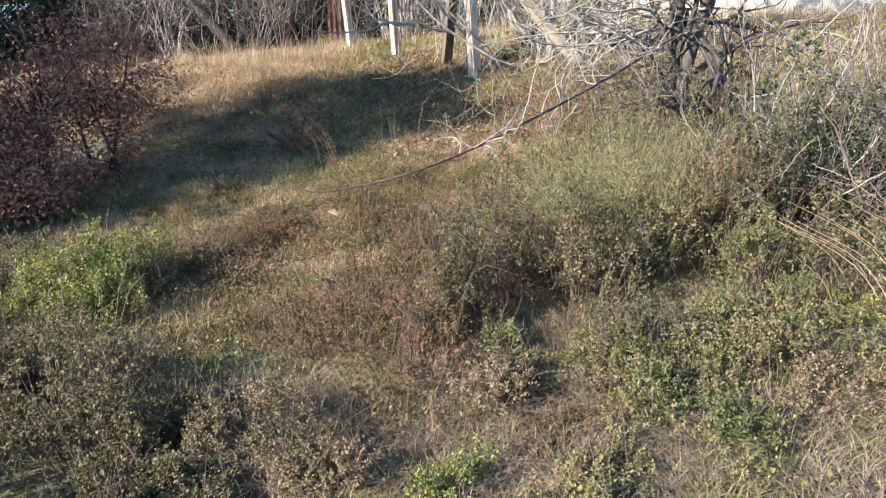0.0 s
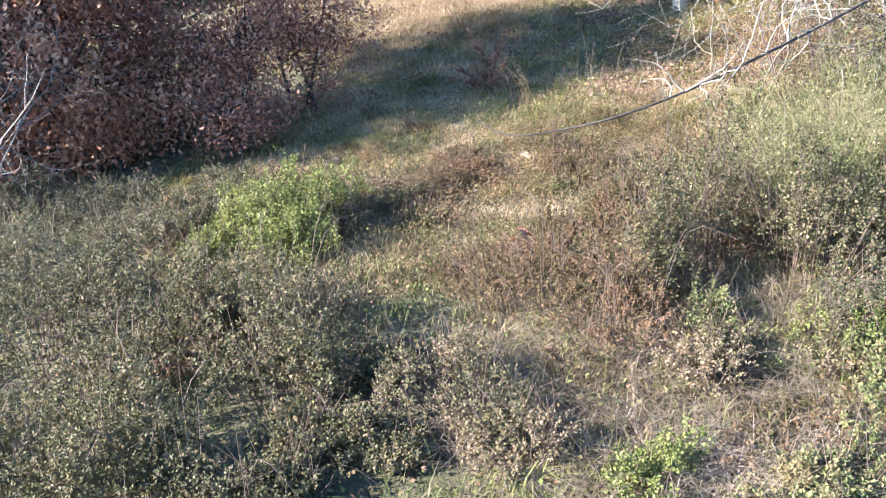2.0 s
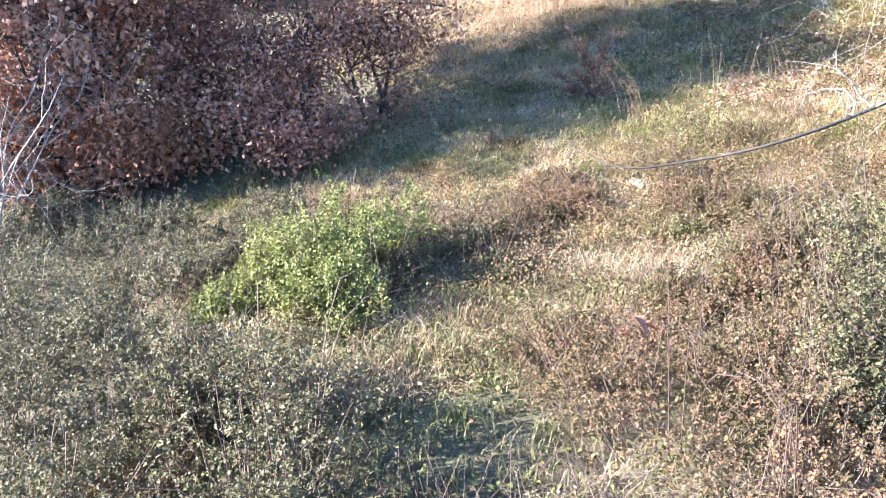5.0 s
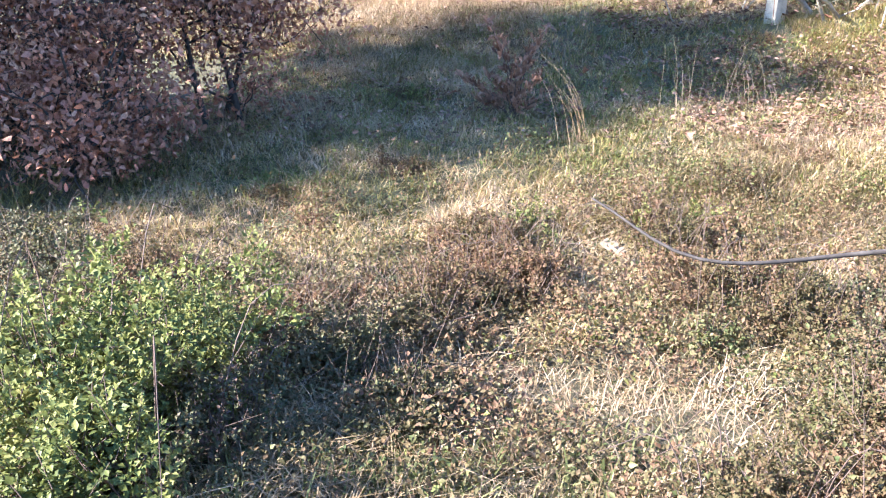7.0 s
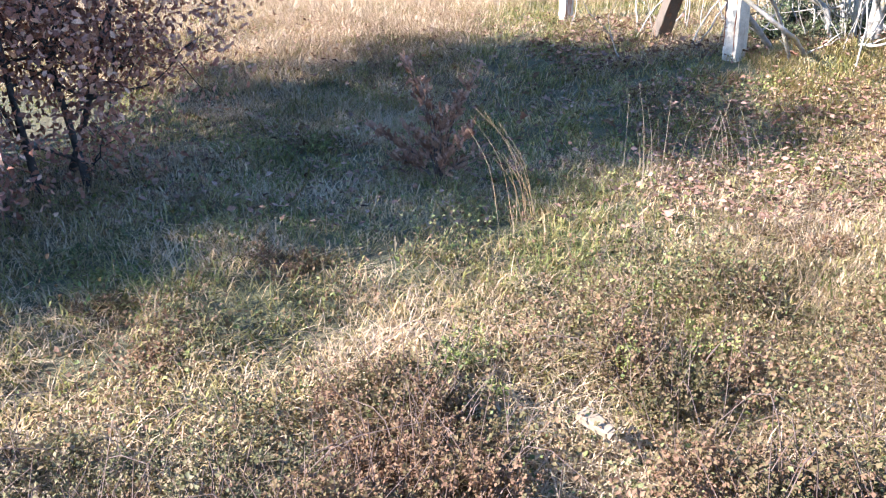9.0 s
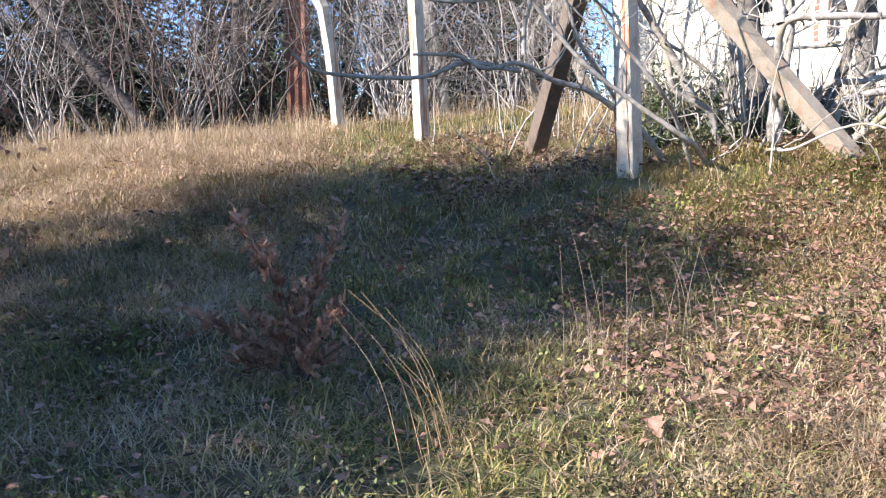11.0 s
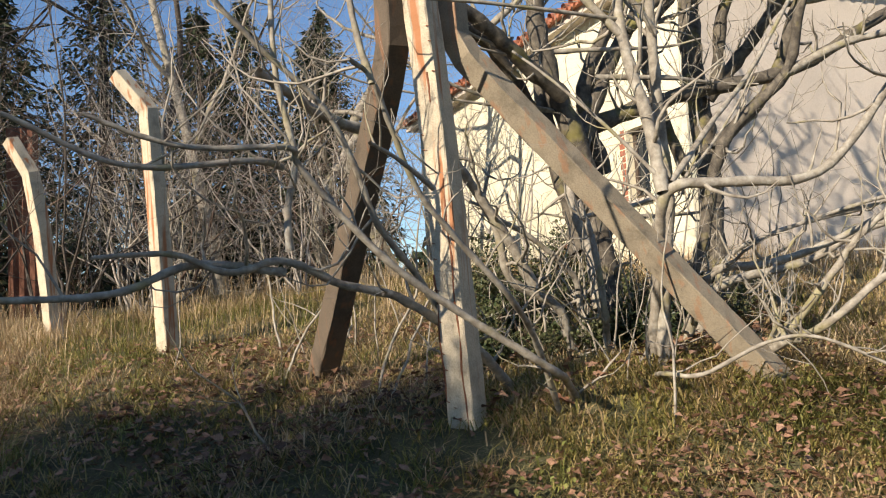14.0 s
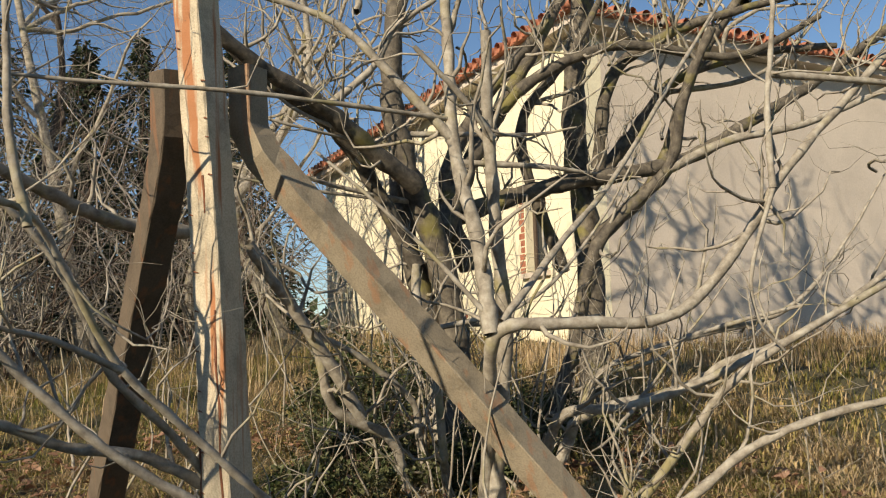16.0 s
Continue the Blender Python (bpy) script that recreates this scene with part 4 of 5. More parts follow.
for x, y, r, h in ((1.25, 4.3, .42, .85), (1.55, 4.65, .42, .95), (1.0, 4.05, .36, .6), (1.8, 4.4, .36, .75), (1.3, 5.0, .4, .8)):
    broom(x, y, r, h, 230, "feathery yellow-green broom shrub among the brambles")

for k in range(30):
    x, y = rng.uniform(-2.7, 1.5), rng.uniform(2.7, 5.5)
    m = (MAT_BROWN, MAT_BRAMBLE, MAT_BROWN, MAT_GREY, MAT_MIXED)[k % 5]
    if not (-1.15 < x < -0.2 and 2.3 < y < 4.6) and not (-0.9 < x < 0.1 and 4.3 < y < 5.0):
        bramble(x, y, rng.uniform(0.28, 0.45), rng.uniform(0.14, 0.28), m, "low bramble mound of mixed green and brown leaves", 4200, 0.0155, 12)

for k in range(18):
    x, y = rng.uniform(0.2, 2.9), rng.uniform(1.5, 3.2)
    bramble(x, y, rng.uniform(0.2, 0.38), rng.uniform(0.12, 0.24), (MAT_YELLOWGREEN, MAT_MIXED, MAT_GREEN, MAT_BROWN)[k % 4], "low leafy bramble among dry grass", 3600, 0.0165, 12)

# unseen shrubs added beside the start of the path, to shade the near ground
for x, y, h in ((-5.3, -0.4, 1.6), (-4.5, -0.2, 1.75), (-3.7, -0.4, 1.6), (-2.9, -0.3, 1.7), (-2.1, -0.5, 1.6), (-1.4, -0.6, 1.5)):
    bramble(x, y, 0.6, h, MAT_GREY, "tall unseen leafy shrub added to cast shade near the start", 7000, 0.04, 30, "shrub", "unseen_shade_shrub")

# low weeds and leafy patches in the grass
for k in range(64):
    x, y = rng.uniform(-2.6, 1.7), rng.uniform(4.8, 8.6)
    m = (MAT_GREEN, MAT_BROWN, MAT_YELLOWGREEN, MAT_MIXED, MAT_BROWN)[k % 5]
    bramble(x, y, rng.uniform(0.12, 0.3), rng.uniform(0.07, 0.17) * (0.7 if y > 6.5 else 1), m, "low leafy weed patch in the dry grass", 800, 0.017, 8, "weed", "weed_patch", 1.0, 0.2)

# ---- oaks with dry leaves ----


def oak(x, y, height, crown, material, label, n, leaf=0.05, thick=0.05):
    """A forked oak; crown is (centre x, y, height over the foot, radius, half height)."""
    e = base("oak_tree", x, y, label, "tree", "dry-leaved oaks")
    z = float(land(x, y))
    cx, cy, ch, cr, cv = crown
    c = np.array([cx, cy, z + ch])
    ends = []
    for k in range(3):
        heap = Heap()
        foot = np.array([x + 0.13 * math.cos(2.1 * k), y + 0.13 * math.sin(2.1 * k), z - 0.06])
        a = rng.uniform(0, 6.28)
        goal = c + np.array([cr * 0.45 * math.cos(a), cr * 0.45 * math.sin(a), cv * rng.uniform(0.4, 0.85)])
        way = curve_through([foot, foot * 0.62 + goal * 0.38 + rng.normal(0, 0.05, 3) * height * 0.5, goal], 8)
        rad = thick * rng.uniform(0.8, 1.1) * np.linspace(1, 0.3, len(way))
        heap.add(tube(way, rad, 7))
        for _ in range(9):
            i = rng.integers(len(way) // 4, len(way))
            to = unit(c + rng.normal(0, 0.55, 3) * np.array([cr, cr, cv]) - way[i] + rng.normal(0, 0.25, 3) * cr)
            shoot(heap, way[i], to, cr * rng.uniform(0.6, 1.0), max(0.008, rad[i] * 0.5), 2, ends, 0.4, 0.08, 4, 5)
        heap.out("trunk", MAT_DARKBARK, e, "dark forked trunk and boughs", True)
    pts = np.concatenate([t[0][len(t[0]) // 3:] for t in ends])
    # sprays of leaves hang on the twigs and fill the crown unevenly
    m = n // 14
    a, el = rng.uniform(0, 6.28, m), np.arcsin(rng.uniform(-1, 1, m))
    rr = rng.uniform(0.15, 1, m) ** 0.5 * (0.9 + 0.16 * np.sin(3 * a + 2 * el) + 0.12 * np.sin(7 * a - 5 * el))
    shell = c + np.stack([cr * rr * np.cos(a) * np.cos(el), cr * rr * np.sin(a) * np.cos(el), cv * rr * np.sin(el)], 1)
    own = pts[rng.integers(0, len(pts), m)]
    own = own[(((own - c) / np.array([cr, cr, cv])) ** 2).sum(1) < 1.3]
    spray = np.concatenate([shell[: m // 2], own])
    pos = spray[rng.integers(0, len(spray), n)] + rng.normal(0, 1, (n, 3)) * np.array([0.085, 0.085, 0.055])
    over = pos[:, 2] - land(pos[:, 0], pos[:, 1])
    pos = pos[over > 0.04]
    n = len(pos)
    L = leaf * rng.uniform(0.55, 1.25, n)
    v, f = broad(pos, rng.normal(0, 0.8, (n, 3)) + np.array([0, 0, -0.35]), rng.normal(0, 0.8, (n, 3)) + np.array([0, 0, 0.5]), L, L * rng.uniform(0.35, 0.55, n))
    tagged(mesh_object("crown", v, f, material, e), kind="stuff")
    return e


OAK_LABEL = "oak covered in dry reddish-brown leaves"
oak(-4.8, 6.36, 3.2, (-4.75, 6.1, 2.1, 1.4, 1.15), MAT_OAK, "shrubby " + OAK_LABEL, 17000, 0.056, 0.06)
oak(-4.95, 7.66, 4.2, (-4.85, 7.75, 2.85, 1.5, 1.02), MAT_OAK, "tall " + OAK_LABEL, 26000, 0.058, 0.07)
# next three crowns stand out of view, added to shape shade on the bank
oak(-5.25, 7.3, 4.6, (-4.9, 6.85, 3.55, 0.9, 0.85), MAT_OAK, "added slender tall shade-casting " + OAK_LABEL, 13000, 0.058, 0.05)
oak(-6.2, 4.3, 4.2, (-6.2, 4.55, 3.1, 1.15, 1.0), MAT_OAK, "tall " + OAK_LABEL, 12000, 0.058, 0.06)
oak(-5.1, 6.0, 4.0, (-4.95, 5.8, 3.55, 0.95, 0.6), MAT_OAK, "added slender oak with thin dry foliage for mottled shade", 4200, 0.056, 0.04)
oak(-5.35, 6.8, 2.2, (-5.3, 6.65, 1.0, 1.0, 0.8), MAT_OAK, "shrubby " + OAK_LABEL, 9000, 0.052, 0.035)
oak(-4.3, 7.0, 2.0, (-4.3, 6.95, 0.95, 0.85, 0.8), MAT_OAK, "low oak with dark dry leaves hanging to the grass", 6500, 0.046, 0.03)
oak(-2.95, 7.6, 1.9, (-2.9, 7.55, 0.85, 0.85, 0.85), MAT_OAK, "low oak with dark dry leaves hanging to the grass", 7500, 0.042, 0.025)
oak(-3.35, 7.1, 1.5, (-3.4, 7.05, 0.7, 0.8, 0.65), MAT_OAK, "low oak with dark dry leaves hanging to the grass", 5000, 0.042, 0.022)
oak(-3.9, 6.75, 1.2, (-3.85, 6.75, 0.55, 0.7, 0.5), MAT_OAK, "low oak shrub with dark dry leaves", 4500, 0.046, 0.02)
oak(-3.25, 6.5, 1.0, (-3.25, 6.45, 0.42, 0.65, 0.42), MAT_OAK, "low oak shrub with dark dry leaves", 3600, 0.044, 0.018)
oak(-5.1, 5.8, 1.2, (-5.0, 5.75, 0.55, 0.75, 0.5), MAT_OAK_ORANGE, "low oak shrub with sunlit orange leaves", 5000, 0.055, 0.02)
oak(-4.2, 6.1, 1.0, (-4.2, 6.05, 0.45, 0.6, 0.42), MAT_OAK_ORANGE, "low oak shrub with sunlit orange leaves", 4000, 0.052, 0.018)
oak(-6.2, 6.1, 2.0, (-6.2, 6.1, 1.0, 1.0, 0.9), MAT_OAK_ORANGE, "low oak shrub with sunlit orange leaves", 6000, 0.055, 0.03)
oak(-7.2, 6.2, 2.6, (-7.2, 6.2, 1.4, 1.2, 1.2), MAT_OAK, "shrubby " + OAK_LABEL, 6000, 0.055, 0.035)

# sapling with a few dozen leaves
sap = base("oak_sapling", -1.14, 7.9, "small oak sapling with curled brown leaves", "sapling")
sx, sy, sz = -1.14, 7.9, float(land(-1.14, 7.9))
pos, along = [], []
for dx, dy, dz, k in ((-0.16, 0.03, 0.52, 46), (-0.09, 0.0, 0.44, 36), (0.12, 0.04, 0.50, 34), (0.06, 0.0, 0.40, 40), (0.0, -0.04, 0.32, 36), (0.12, -0.05, 0.26, 40), (-0.12, -0.06, 0.24, 44), (-0.26, 0.02, 0.20, 38), (-0.34, 0.05, 0.24, 16), (-0.04, 0.08, 0.2, 40), (0.16, 0.06, 0.14, 30), (-0.18, -0.1, 0.12, 40), (0.03, -0.1, 0.12, 36)):
    dx, dz, k = dx * 1.2, dz * 1.12, int(k * 1.3)
    way = curve_through([(sx, sy, sz - 0.02), (sx + dx * 0.35, sy + dy * 0.35, sz + dz * 0.55), (sx + dx, sy + dy, sz + dz)], 6)
    v, f = tube(way, np.linspace(0.005, 0.0018, len(way)), 5)
    mesh_object("stem", v, f, MAT_TWIG, sap, "thin brown stem", True)
    i = rng.integers(len(way) // 2, len(way), k)
    pos.append(way[i] + rng.normal(0, 0.014, (k, 3)))
    along.append(np.array([dx, dy, 0.35]) + rng.normal(0, 0.25, (k, 3)))
pos, along = np.concatenate(pos), np.concatenate(along)
n = len(pos)
L = 0.056 * rng.uniform(0.6, 1.2, n)
v, f = lobed(pos, along, rng.normal(0, 1, (n, 3)), L, L * 0.55)
tagged(mesh_object("foliage", v, f, MAT_SAPLING, sap), kind="stuff")

# ---- bare shrubs and trees ----


def bare_shrub(x, y, height, stems, material, label, r=0.014, spread=0.35, kids=5, level=2, name="bare_shrub", lean=(0, 0)):
    e = base(name, x, y, label, "shrub" if name == "bare_shrub" else "tree")
    z = float(land(x, y))
    for _ in range(stems):
        heap, ends = Heap(), []
        a = rng.uniform(0, 6.28)
        shoot(heap, (x + 0.12 * math.cos(a), y + 0.12 * math.sin(a), z - 0.04), (lean[0] + spread * math.cos(a), lean[1] + spread * math.sin(a), 1), height * rng.uniform(0.6, 1), r * rng.uniform(0.6, 1.1), level, ends, 0.35, 0.15, kids, 4)
        heap.out("branch", material, e, "", True)
    return e


def bare_tree(x, y, height, stems, material, label, r=0.06, spread=0.3, kids=7, lean=(0, 0)):
    """A leafless tree: each stem a trunk, with its limbs as parts."""
    e = base("bare_tree", x, y, label, "tree")
    z = float(land(x, y))
    for k in range(stems):
        a = rng.uniform(0, 6.28)
        d = np.array([lean[0] + spread * 0.5 * math.cos(a), lean[1] + spread * 0.5 * math.sin(a), 1.0])
        bend = rng.normal(0, 0.06, (4, 3)) * height
        s = np.array([x + 0.08 * k * math.cos(a), y + 0.08 * k * math.sin(a), z - 0.1])
        way = curve_through([s + d * height * t + bend[i] * (t > 0) for i, t in enumerate((0, 0.33, 0.66, 1.0))], 6)
        v, f = tube(way, np.linspace(r, r * 0.25, len(way)), 8)
        mesh_object("trunk", v, f, material, e, "", True)
        for _ in range(kids):
            i = rng.integers(len(way) // 4, len(way) - 1)
            heap, ends = Heap(), []
            b = rng.uniform(0, 6.28)
            shoot(heap, way[i], (math.cos(b), math.sin(b), rng.uniform(0.1, 0.9)), height * rng.uniform(0.25, 0.45), r * 0.4, 2, ends, 0.4, 0.15, 5, 4)
            heap.out("limb", material, e, "", True)
    return e


bare_shrub(-5.2, 5.0, 1.7, 8, MAT_PALEBARK, "leafless pale-stemmed shrub by the brambles", 0.010, 0.45, 7)
bare_shrub(-5.6, 4.6, 1.6, 7, MAT_PALEBARK, "leafless pale-stemmed shrub by the brambles", 0.010, 0.4, 7)
bare_shrub(-5.3, 3.6, 1.4, 7, MAT_TWIG, "leafless brown shrub by the brambles", 0.014, 0.4)
bare_shrub(-4.75, 4.95, 1.9, 9, MAT_PALEBARK, "leafless pale-stemmed shrub by the brambles", 0.010, 0.4, 7)
right_tree = bare_tree(2.05, 6.3, 2.9, 3, MAT_DARKBARK, "bare dark-trunked tree over the brambles", 0.07, 0.3, 7)
heap, ends = Heap(), []
arm = curve_through([(2.1, 5.9, 1.75), (1.35, 5.1, 1.42), (0.6, 4.5, 1.12), (0.2, 4.2, 1.0), (-0.11, 4.15, 0.93), (-0.38, 4.08, 0.91), (-0.58, 4.14, 0.99)], 6)
v, f = tube(arm, np.linspace(0.010, 0.0022, len(arm)), 7)
mesh_object("low_bough", v, f, MAT_DARKBARK, right_tree, "thin dark bough sweeping over the grass", True)
for i in range(3, 15):
    for _ in range(2):
        shoot(heap, arm[i], unit(arm[i] - arm[i - 1] + rng.normal(0, 0.6, 3) + np.array([0, 0, 0.3])), rng.uniform(0.2, 0.6), 0.005, 1, ends, 0.4, 0.2, 3, 4)
for d in ((-0.8, -0.3, 0.25), (-0.6, 0.3, 0.35), (-0.9, -0.1, 0.05), (0.5, -0.4, 0.4), (-0.4, -0.7, 0.2), (-0.85, 0.1, 0.45), (-0.9, -0.45, -0.08), (-0.7, -0.7, -0.15), (-1, 0.1, 0.15), (-0.8, -0.5, 0.1)):
    shoot(heap, (2.05, 6.1, 1.7 + 0.2 * rng.random()), d, rng.uniform(1.2, 1.9), 0.013, 2, ends, 0.5, 0.0, 7, 4)
tagged(heap.out("twig_tangle", MAT_FIG, right_tree, "pale bare twigs", True), kind="stuff")
for x, y, hgt, mat in ((2.9, 6.0, 2.2, MAT_PALEBARK), (3.4, 5.3, 1.9, MAT_TWIG), (1.9, 5.2, 1.0, MAT_PALEBARK), (1.5, 6.6, 1.2, MAT_TWIG), (2.5, 4.6, 1.2, MAT_PALEBARK), (2.9, 4.0, 1.1, MAT_TWIG), (3.9, 6.2, 2.0, MAT_PALEBARK), (2.3, 7.2, 1.6, MAT_PALEBARK)):
    bare_shrub(x, y, hgt, 9, mat, "leafless tangled shrub on the bank", 0.012, 0.45)

# thicket beyond the posts
for k in range(46):
    x, y = rng.uniform(-8.5, 3.4), rng.uniform(15.0, 20)
    bare_shrub(x, y, rng.uniform(1.4, 3.4), 6, (MAT_PALEBARK, MAT_TWIG, MAT_FIG)[k % 3], "leafless brushwood at the wood's edge", 0.016, 0.28, 5, 2)
for k in range(14):
    x, y = rng.uniform(-5.5, 1.6), rng.uniform(14.3, 16.2)
    bare_shrub(x, y, rng.uniform(2.2, 4.2), 6, (MAT_TWIG, MAT_PALEBARK, MAT_DARKBARK)[k % 3], "tall leafless brushwood at the wood's edge", 0.013, 0.3, 6, 2)
for x, y, hgt, ln in ((-3.4, 15.4, 5.5, (-0.55, 0.0)), (-2.9, 17.0, 7.0, (-0.05, 0)), (-4.6, 17.5, 7.0, (0.1, 0)), (0.3, 18.5, 6.5, (-0.12, 0)), (1.6, 17.4, 6, (0.1, 0)), (-6.6, 16.6, 7, (0.05, 0)), (-1.2, 19.5, 7.5, (0.06, 0)), (2.9, 19, 6.5, (0, 0))):
    bare_tree(x, y, hgt, 1, MAT_DARKBARK if x < -1 else MAT_FIG, "tall leafless tree at the wood's edge", 0.10, 0.05, 9, ln)


def conifer(x, y, height, r, n, label):
    e = base("conifer", x, y, label, "tree", "conifers behind the fence")
    z = float(land(x, y))
    v, f = tube([(x, y, z - 0.1), (x + 0.05, y, z + height * 0.5), (x, y, z + height)], [0.16, 0.1, 0.02], 8)
    mesh_object("trunk", v, f, MAT_DARKBARK, e, "", True)
    tiers = int(height * 5)
    pos, along = [], []
    for k in range(tiers):
        t = k / tiers
        zz = z + 0.25 + (height - 0.25) * t
        a = rng.uniform(0, 6.28)
        reach = r * (1 - t ** 1.6) * rng.uniform(0.45, 1.15)
        m = max(8, int(n / tiers * (1.6 - 1.2 * t)))
        s = rng.uniform(0.05, 1, m) ** 0.7
        aa = a + rng.normal(0, 0.55, m) + (rng.integers(0, 3, m) * 2.09)
        pos.append(np.stack([x + reach * s * np.cos(aa), y + reach * s * np.sin(aa), zz - 0.35 * reach * s * s + rng.normal(0, 0.09, m)], 1))
        along.append(np.stack([np.cos(aa), np.sin(aa), -0.35 + 0 * aa], 1) + rng.normal(0, 0.45, (m, 3)))
    pos, along = np.concatenate(pos), np.concatenate(along)
    L = rng.uniform(0.07, 0.19, len(pos))
    vv, ff = leaves(pos, along, rng.normal(0, 0.4, (len(pos), 3)) + np.array([0, 0, 1]), L, L * 0.42)
    mesh_object("foliage", vv, ff, MAT_CONIFER, e, "dark green needles")
    return e


for x, y, hgt, r in ((-6.0, 19.5, 7, 2.0), (-8.6, 18.5, 7.5, 2.2), (-3.9, 21.0, 8.0, 2.1), (-10.8, 17.0, 7, 2.3), (-1.4, 22.5, 6.5, 1.9), (-12.5, 13.5, 7, 2.3), (1.2, 24, 6.0, 1.9), (-9.4, 14.8, 4.0, 1.7), (-14, 20, 9, 2.6), (-7.2, 24, 9, 2.4), (3.2, 26, 6.5, 2), (-5.0, 17.8, 5.0, 1.6), (-2.6, 19.0, 5.5, 1.6), (-7.4, 16.8, 5.5, 1.8), (0.2, 21.5, 5, 1.7), (2.2, 21.5, 4.6, 1.6)):
    conifer(x, y, hgt, r, 8500, "dark green conifer behind the fence")
# a far belt of woodland closing the view
e = base("far_woodland", 0, 70, "distant dark belt of trees", "trees")
n = 40000
a = rng.uniform(-math.pi, math.pi, n)
dist = rng.uniform(55, 95, n)
hh = 5 + 2.2 * np.sin(a * 17) + 1.4 * np.sin(a * 41 + 1)
p = np.stack([dist * np.sin(a), 6 + dist * np.cos(a), 0 * a], 1)
p[:, 2] = land(p[:, 0], p[:, 1]) + rng.uniform(0, 1, n) ** 1.2 * hh
L = rng.uniform(0.6, 1.5, n)
v, f = leaves(p, rng.normal(0, 1, (n, 3)), rng.normal(0, 1, (n, 3)), L, L * 0.6)
tagged(mesh_object("trees", v, f, MAT_CONIFER, e), kind="stuff")

# ---- grass, litter ----


def scatter(n, x0, x1, y0, y1):
    return rng.uniform(x0, x1, n), rng.uniform(y0, y1, n)


def field(x, y, s):
    return np.sin(1.9 * x * s + 1.2 * np.sin(2.3 * y * s)) * np.cos(2.2 * y * s - 0.8 * x * s)


def tufts(name, n, area, material, hgt, wid, label, per=9, keep=None, lean=0.5, spread=0.03):
    x, y = scatter(n // per, *area)
    if keep is not None:
        m = keep(x, y)
        x, y = x[m], y[m]
    x, y = np.repeat(x, per), np.repeat(y, per)
    k = len(x)
    a, q = rng.uniform(0, 6.28, k), rng.normal(0, spread, (2, k))
    x, y = x + q[0], y + q[1]
    H = np.repeat(rng.uniform(hgt[0], hgt[1], k // per), per) * rng.uniform(0.5, 1.15, k)
    ln = np.stack([np.cos(a), np.sin(a), 0 * a], 1) * rng.uniform(0.35, 1.25, (k, 1)) * lean
    v, f = blades(on_land(x, y, -0.01), ln, H, rng.uniform(wid[0], wid[1], k))
    return tagged(mesh_object(name, v, f, material), label, "grass", kind="stuff")


tufts("green_grass", 62000, (-3.6, 3.2, 5.0, 9.6), MAT_GRASS, (0.05, 0.12), (0.003, 0.007), "short matted green grass on the bank", 9, None, 1.6)
tufts("upper_green_grass", 72000, (-6.0, 4.5, 9.5, 15.5), MAT_GRASS, (0.05, 0.14), (0.004, 0.008), "short green grass round the posts", 9, None, 1.5)
tufts("yard_grass", 15000, (3.5, 10.5, 9.0, 14.6), MAT_GRASS, (0.06, 0.2), (0.006, 0.012), "green grass beside the house", 9, None, 0.9)
tufts("lower_green_grass", 60000, (-3.6, 3.4, 1.0, 5.4), MAT_TURF, (0.06, 0.15), (0.003, 0.007), "green grass between the brambles", 9, lambda x, y: field(x, y, 1.1) > -0.2, 0.8)
tufts("straw_grass", 76000, (-0.35, 3.2, 1.0, 3.5), MAT_DULLSTRAW, (0.06, 0.14), (0.002, 0.0045), "dry straw-coloured grass tussocks", 16, lambda x, y: field(x, y, 1.3) > -0.5, 1.9, 0.06)
tufts("dry_grass", 62000, (-3.2, 2.6, 3.5, 8.2), MAT_STRAW, (0.04, 0.11), (0.003, 0.006), "dry yellow grass among the green", 8, lambda x, y: field(x + 3, y, 0.7) > -0.6, 1.5, 0.05)
tufts("upper_dry_grass", 48000, (-6.5, 4.5, 9.4, 15.0), MAT_STRAW, (0.06, 0.2), (0.003, 0.006), "dry yellow grass round the posts", 8, lambda x, y: field(x + 3, y, 0.7) > -0.1, 1.8, 0.05)
tufts("path_straw", 26000, (-1.3, 1.3, 3.4, 6.6), MAT_STRAW, (0.05, 0.13), (0.002, 0.004), "matted straw and dry grass on the slope", 14, lambda x, y: field(x, y, 1.6) > -0.5, 1.6, 0.06)
tufts("tall_dry_grass", 7000, (-8.5, 3.0, 12.6, 16.5), MAT_STRAW, (0.15, 0.55), (0.002, 0.004), "tall dry grass below the wood", 8, lambda x, y: y + 0.35 * x > 12.0, 0.5, 0.09)
tufts("bank_dry_grass", 62000, (-6.5, -1.2, 8.4, 13.0), MAT_STRAW, (0.05, 0.15), (0.003, 0.005), "dry grass on the sunny shoulder of the bank", 9, lambda x, y: y > 8.9 - 0.75 * (x + 2.6), 1.9, 0.07)
tufts("fresh_lower_grass", 36000, (-0.2, 3.3, 1.0, 3.8), MAT_GREEN, (0.06, 0.15), (0.002, 0.005), "fresh green grass among the straw", 14, lambda x, y: field(x + 0.4, y, 1.9) > 0.05, 1.2, 0.06)
tufts("shoulder_grass", 16000, (0.8, 3.4, 8.4, 10.6), MAT_GRASS, (0.05, 0.12), (0.004, 0.007), "sunlit grass on the shoulder by the posts", 10, None, 1.3, 0.05)
tufts("green_tufts", 44000, (-2.6, 3.6, 6.3, 14.4), MAT_GREEN, (0.06, 0.14), (0.003, 0.006), "tufts of fresh green grass in the shade", 26, lambda x, y: field(x + 0.7, y, 1.7) > 0.1, 1.2, 0.06)
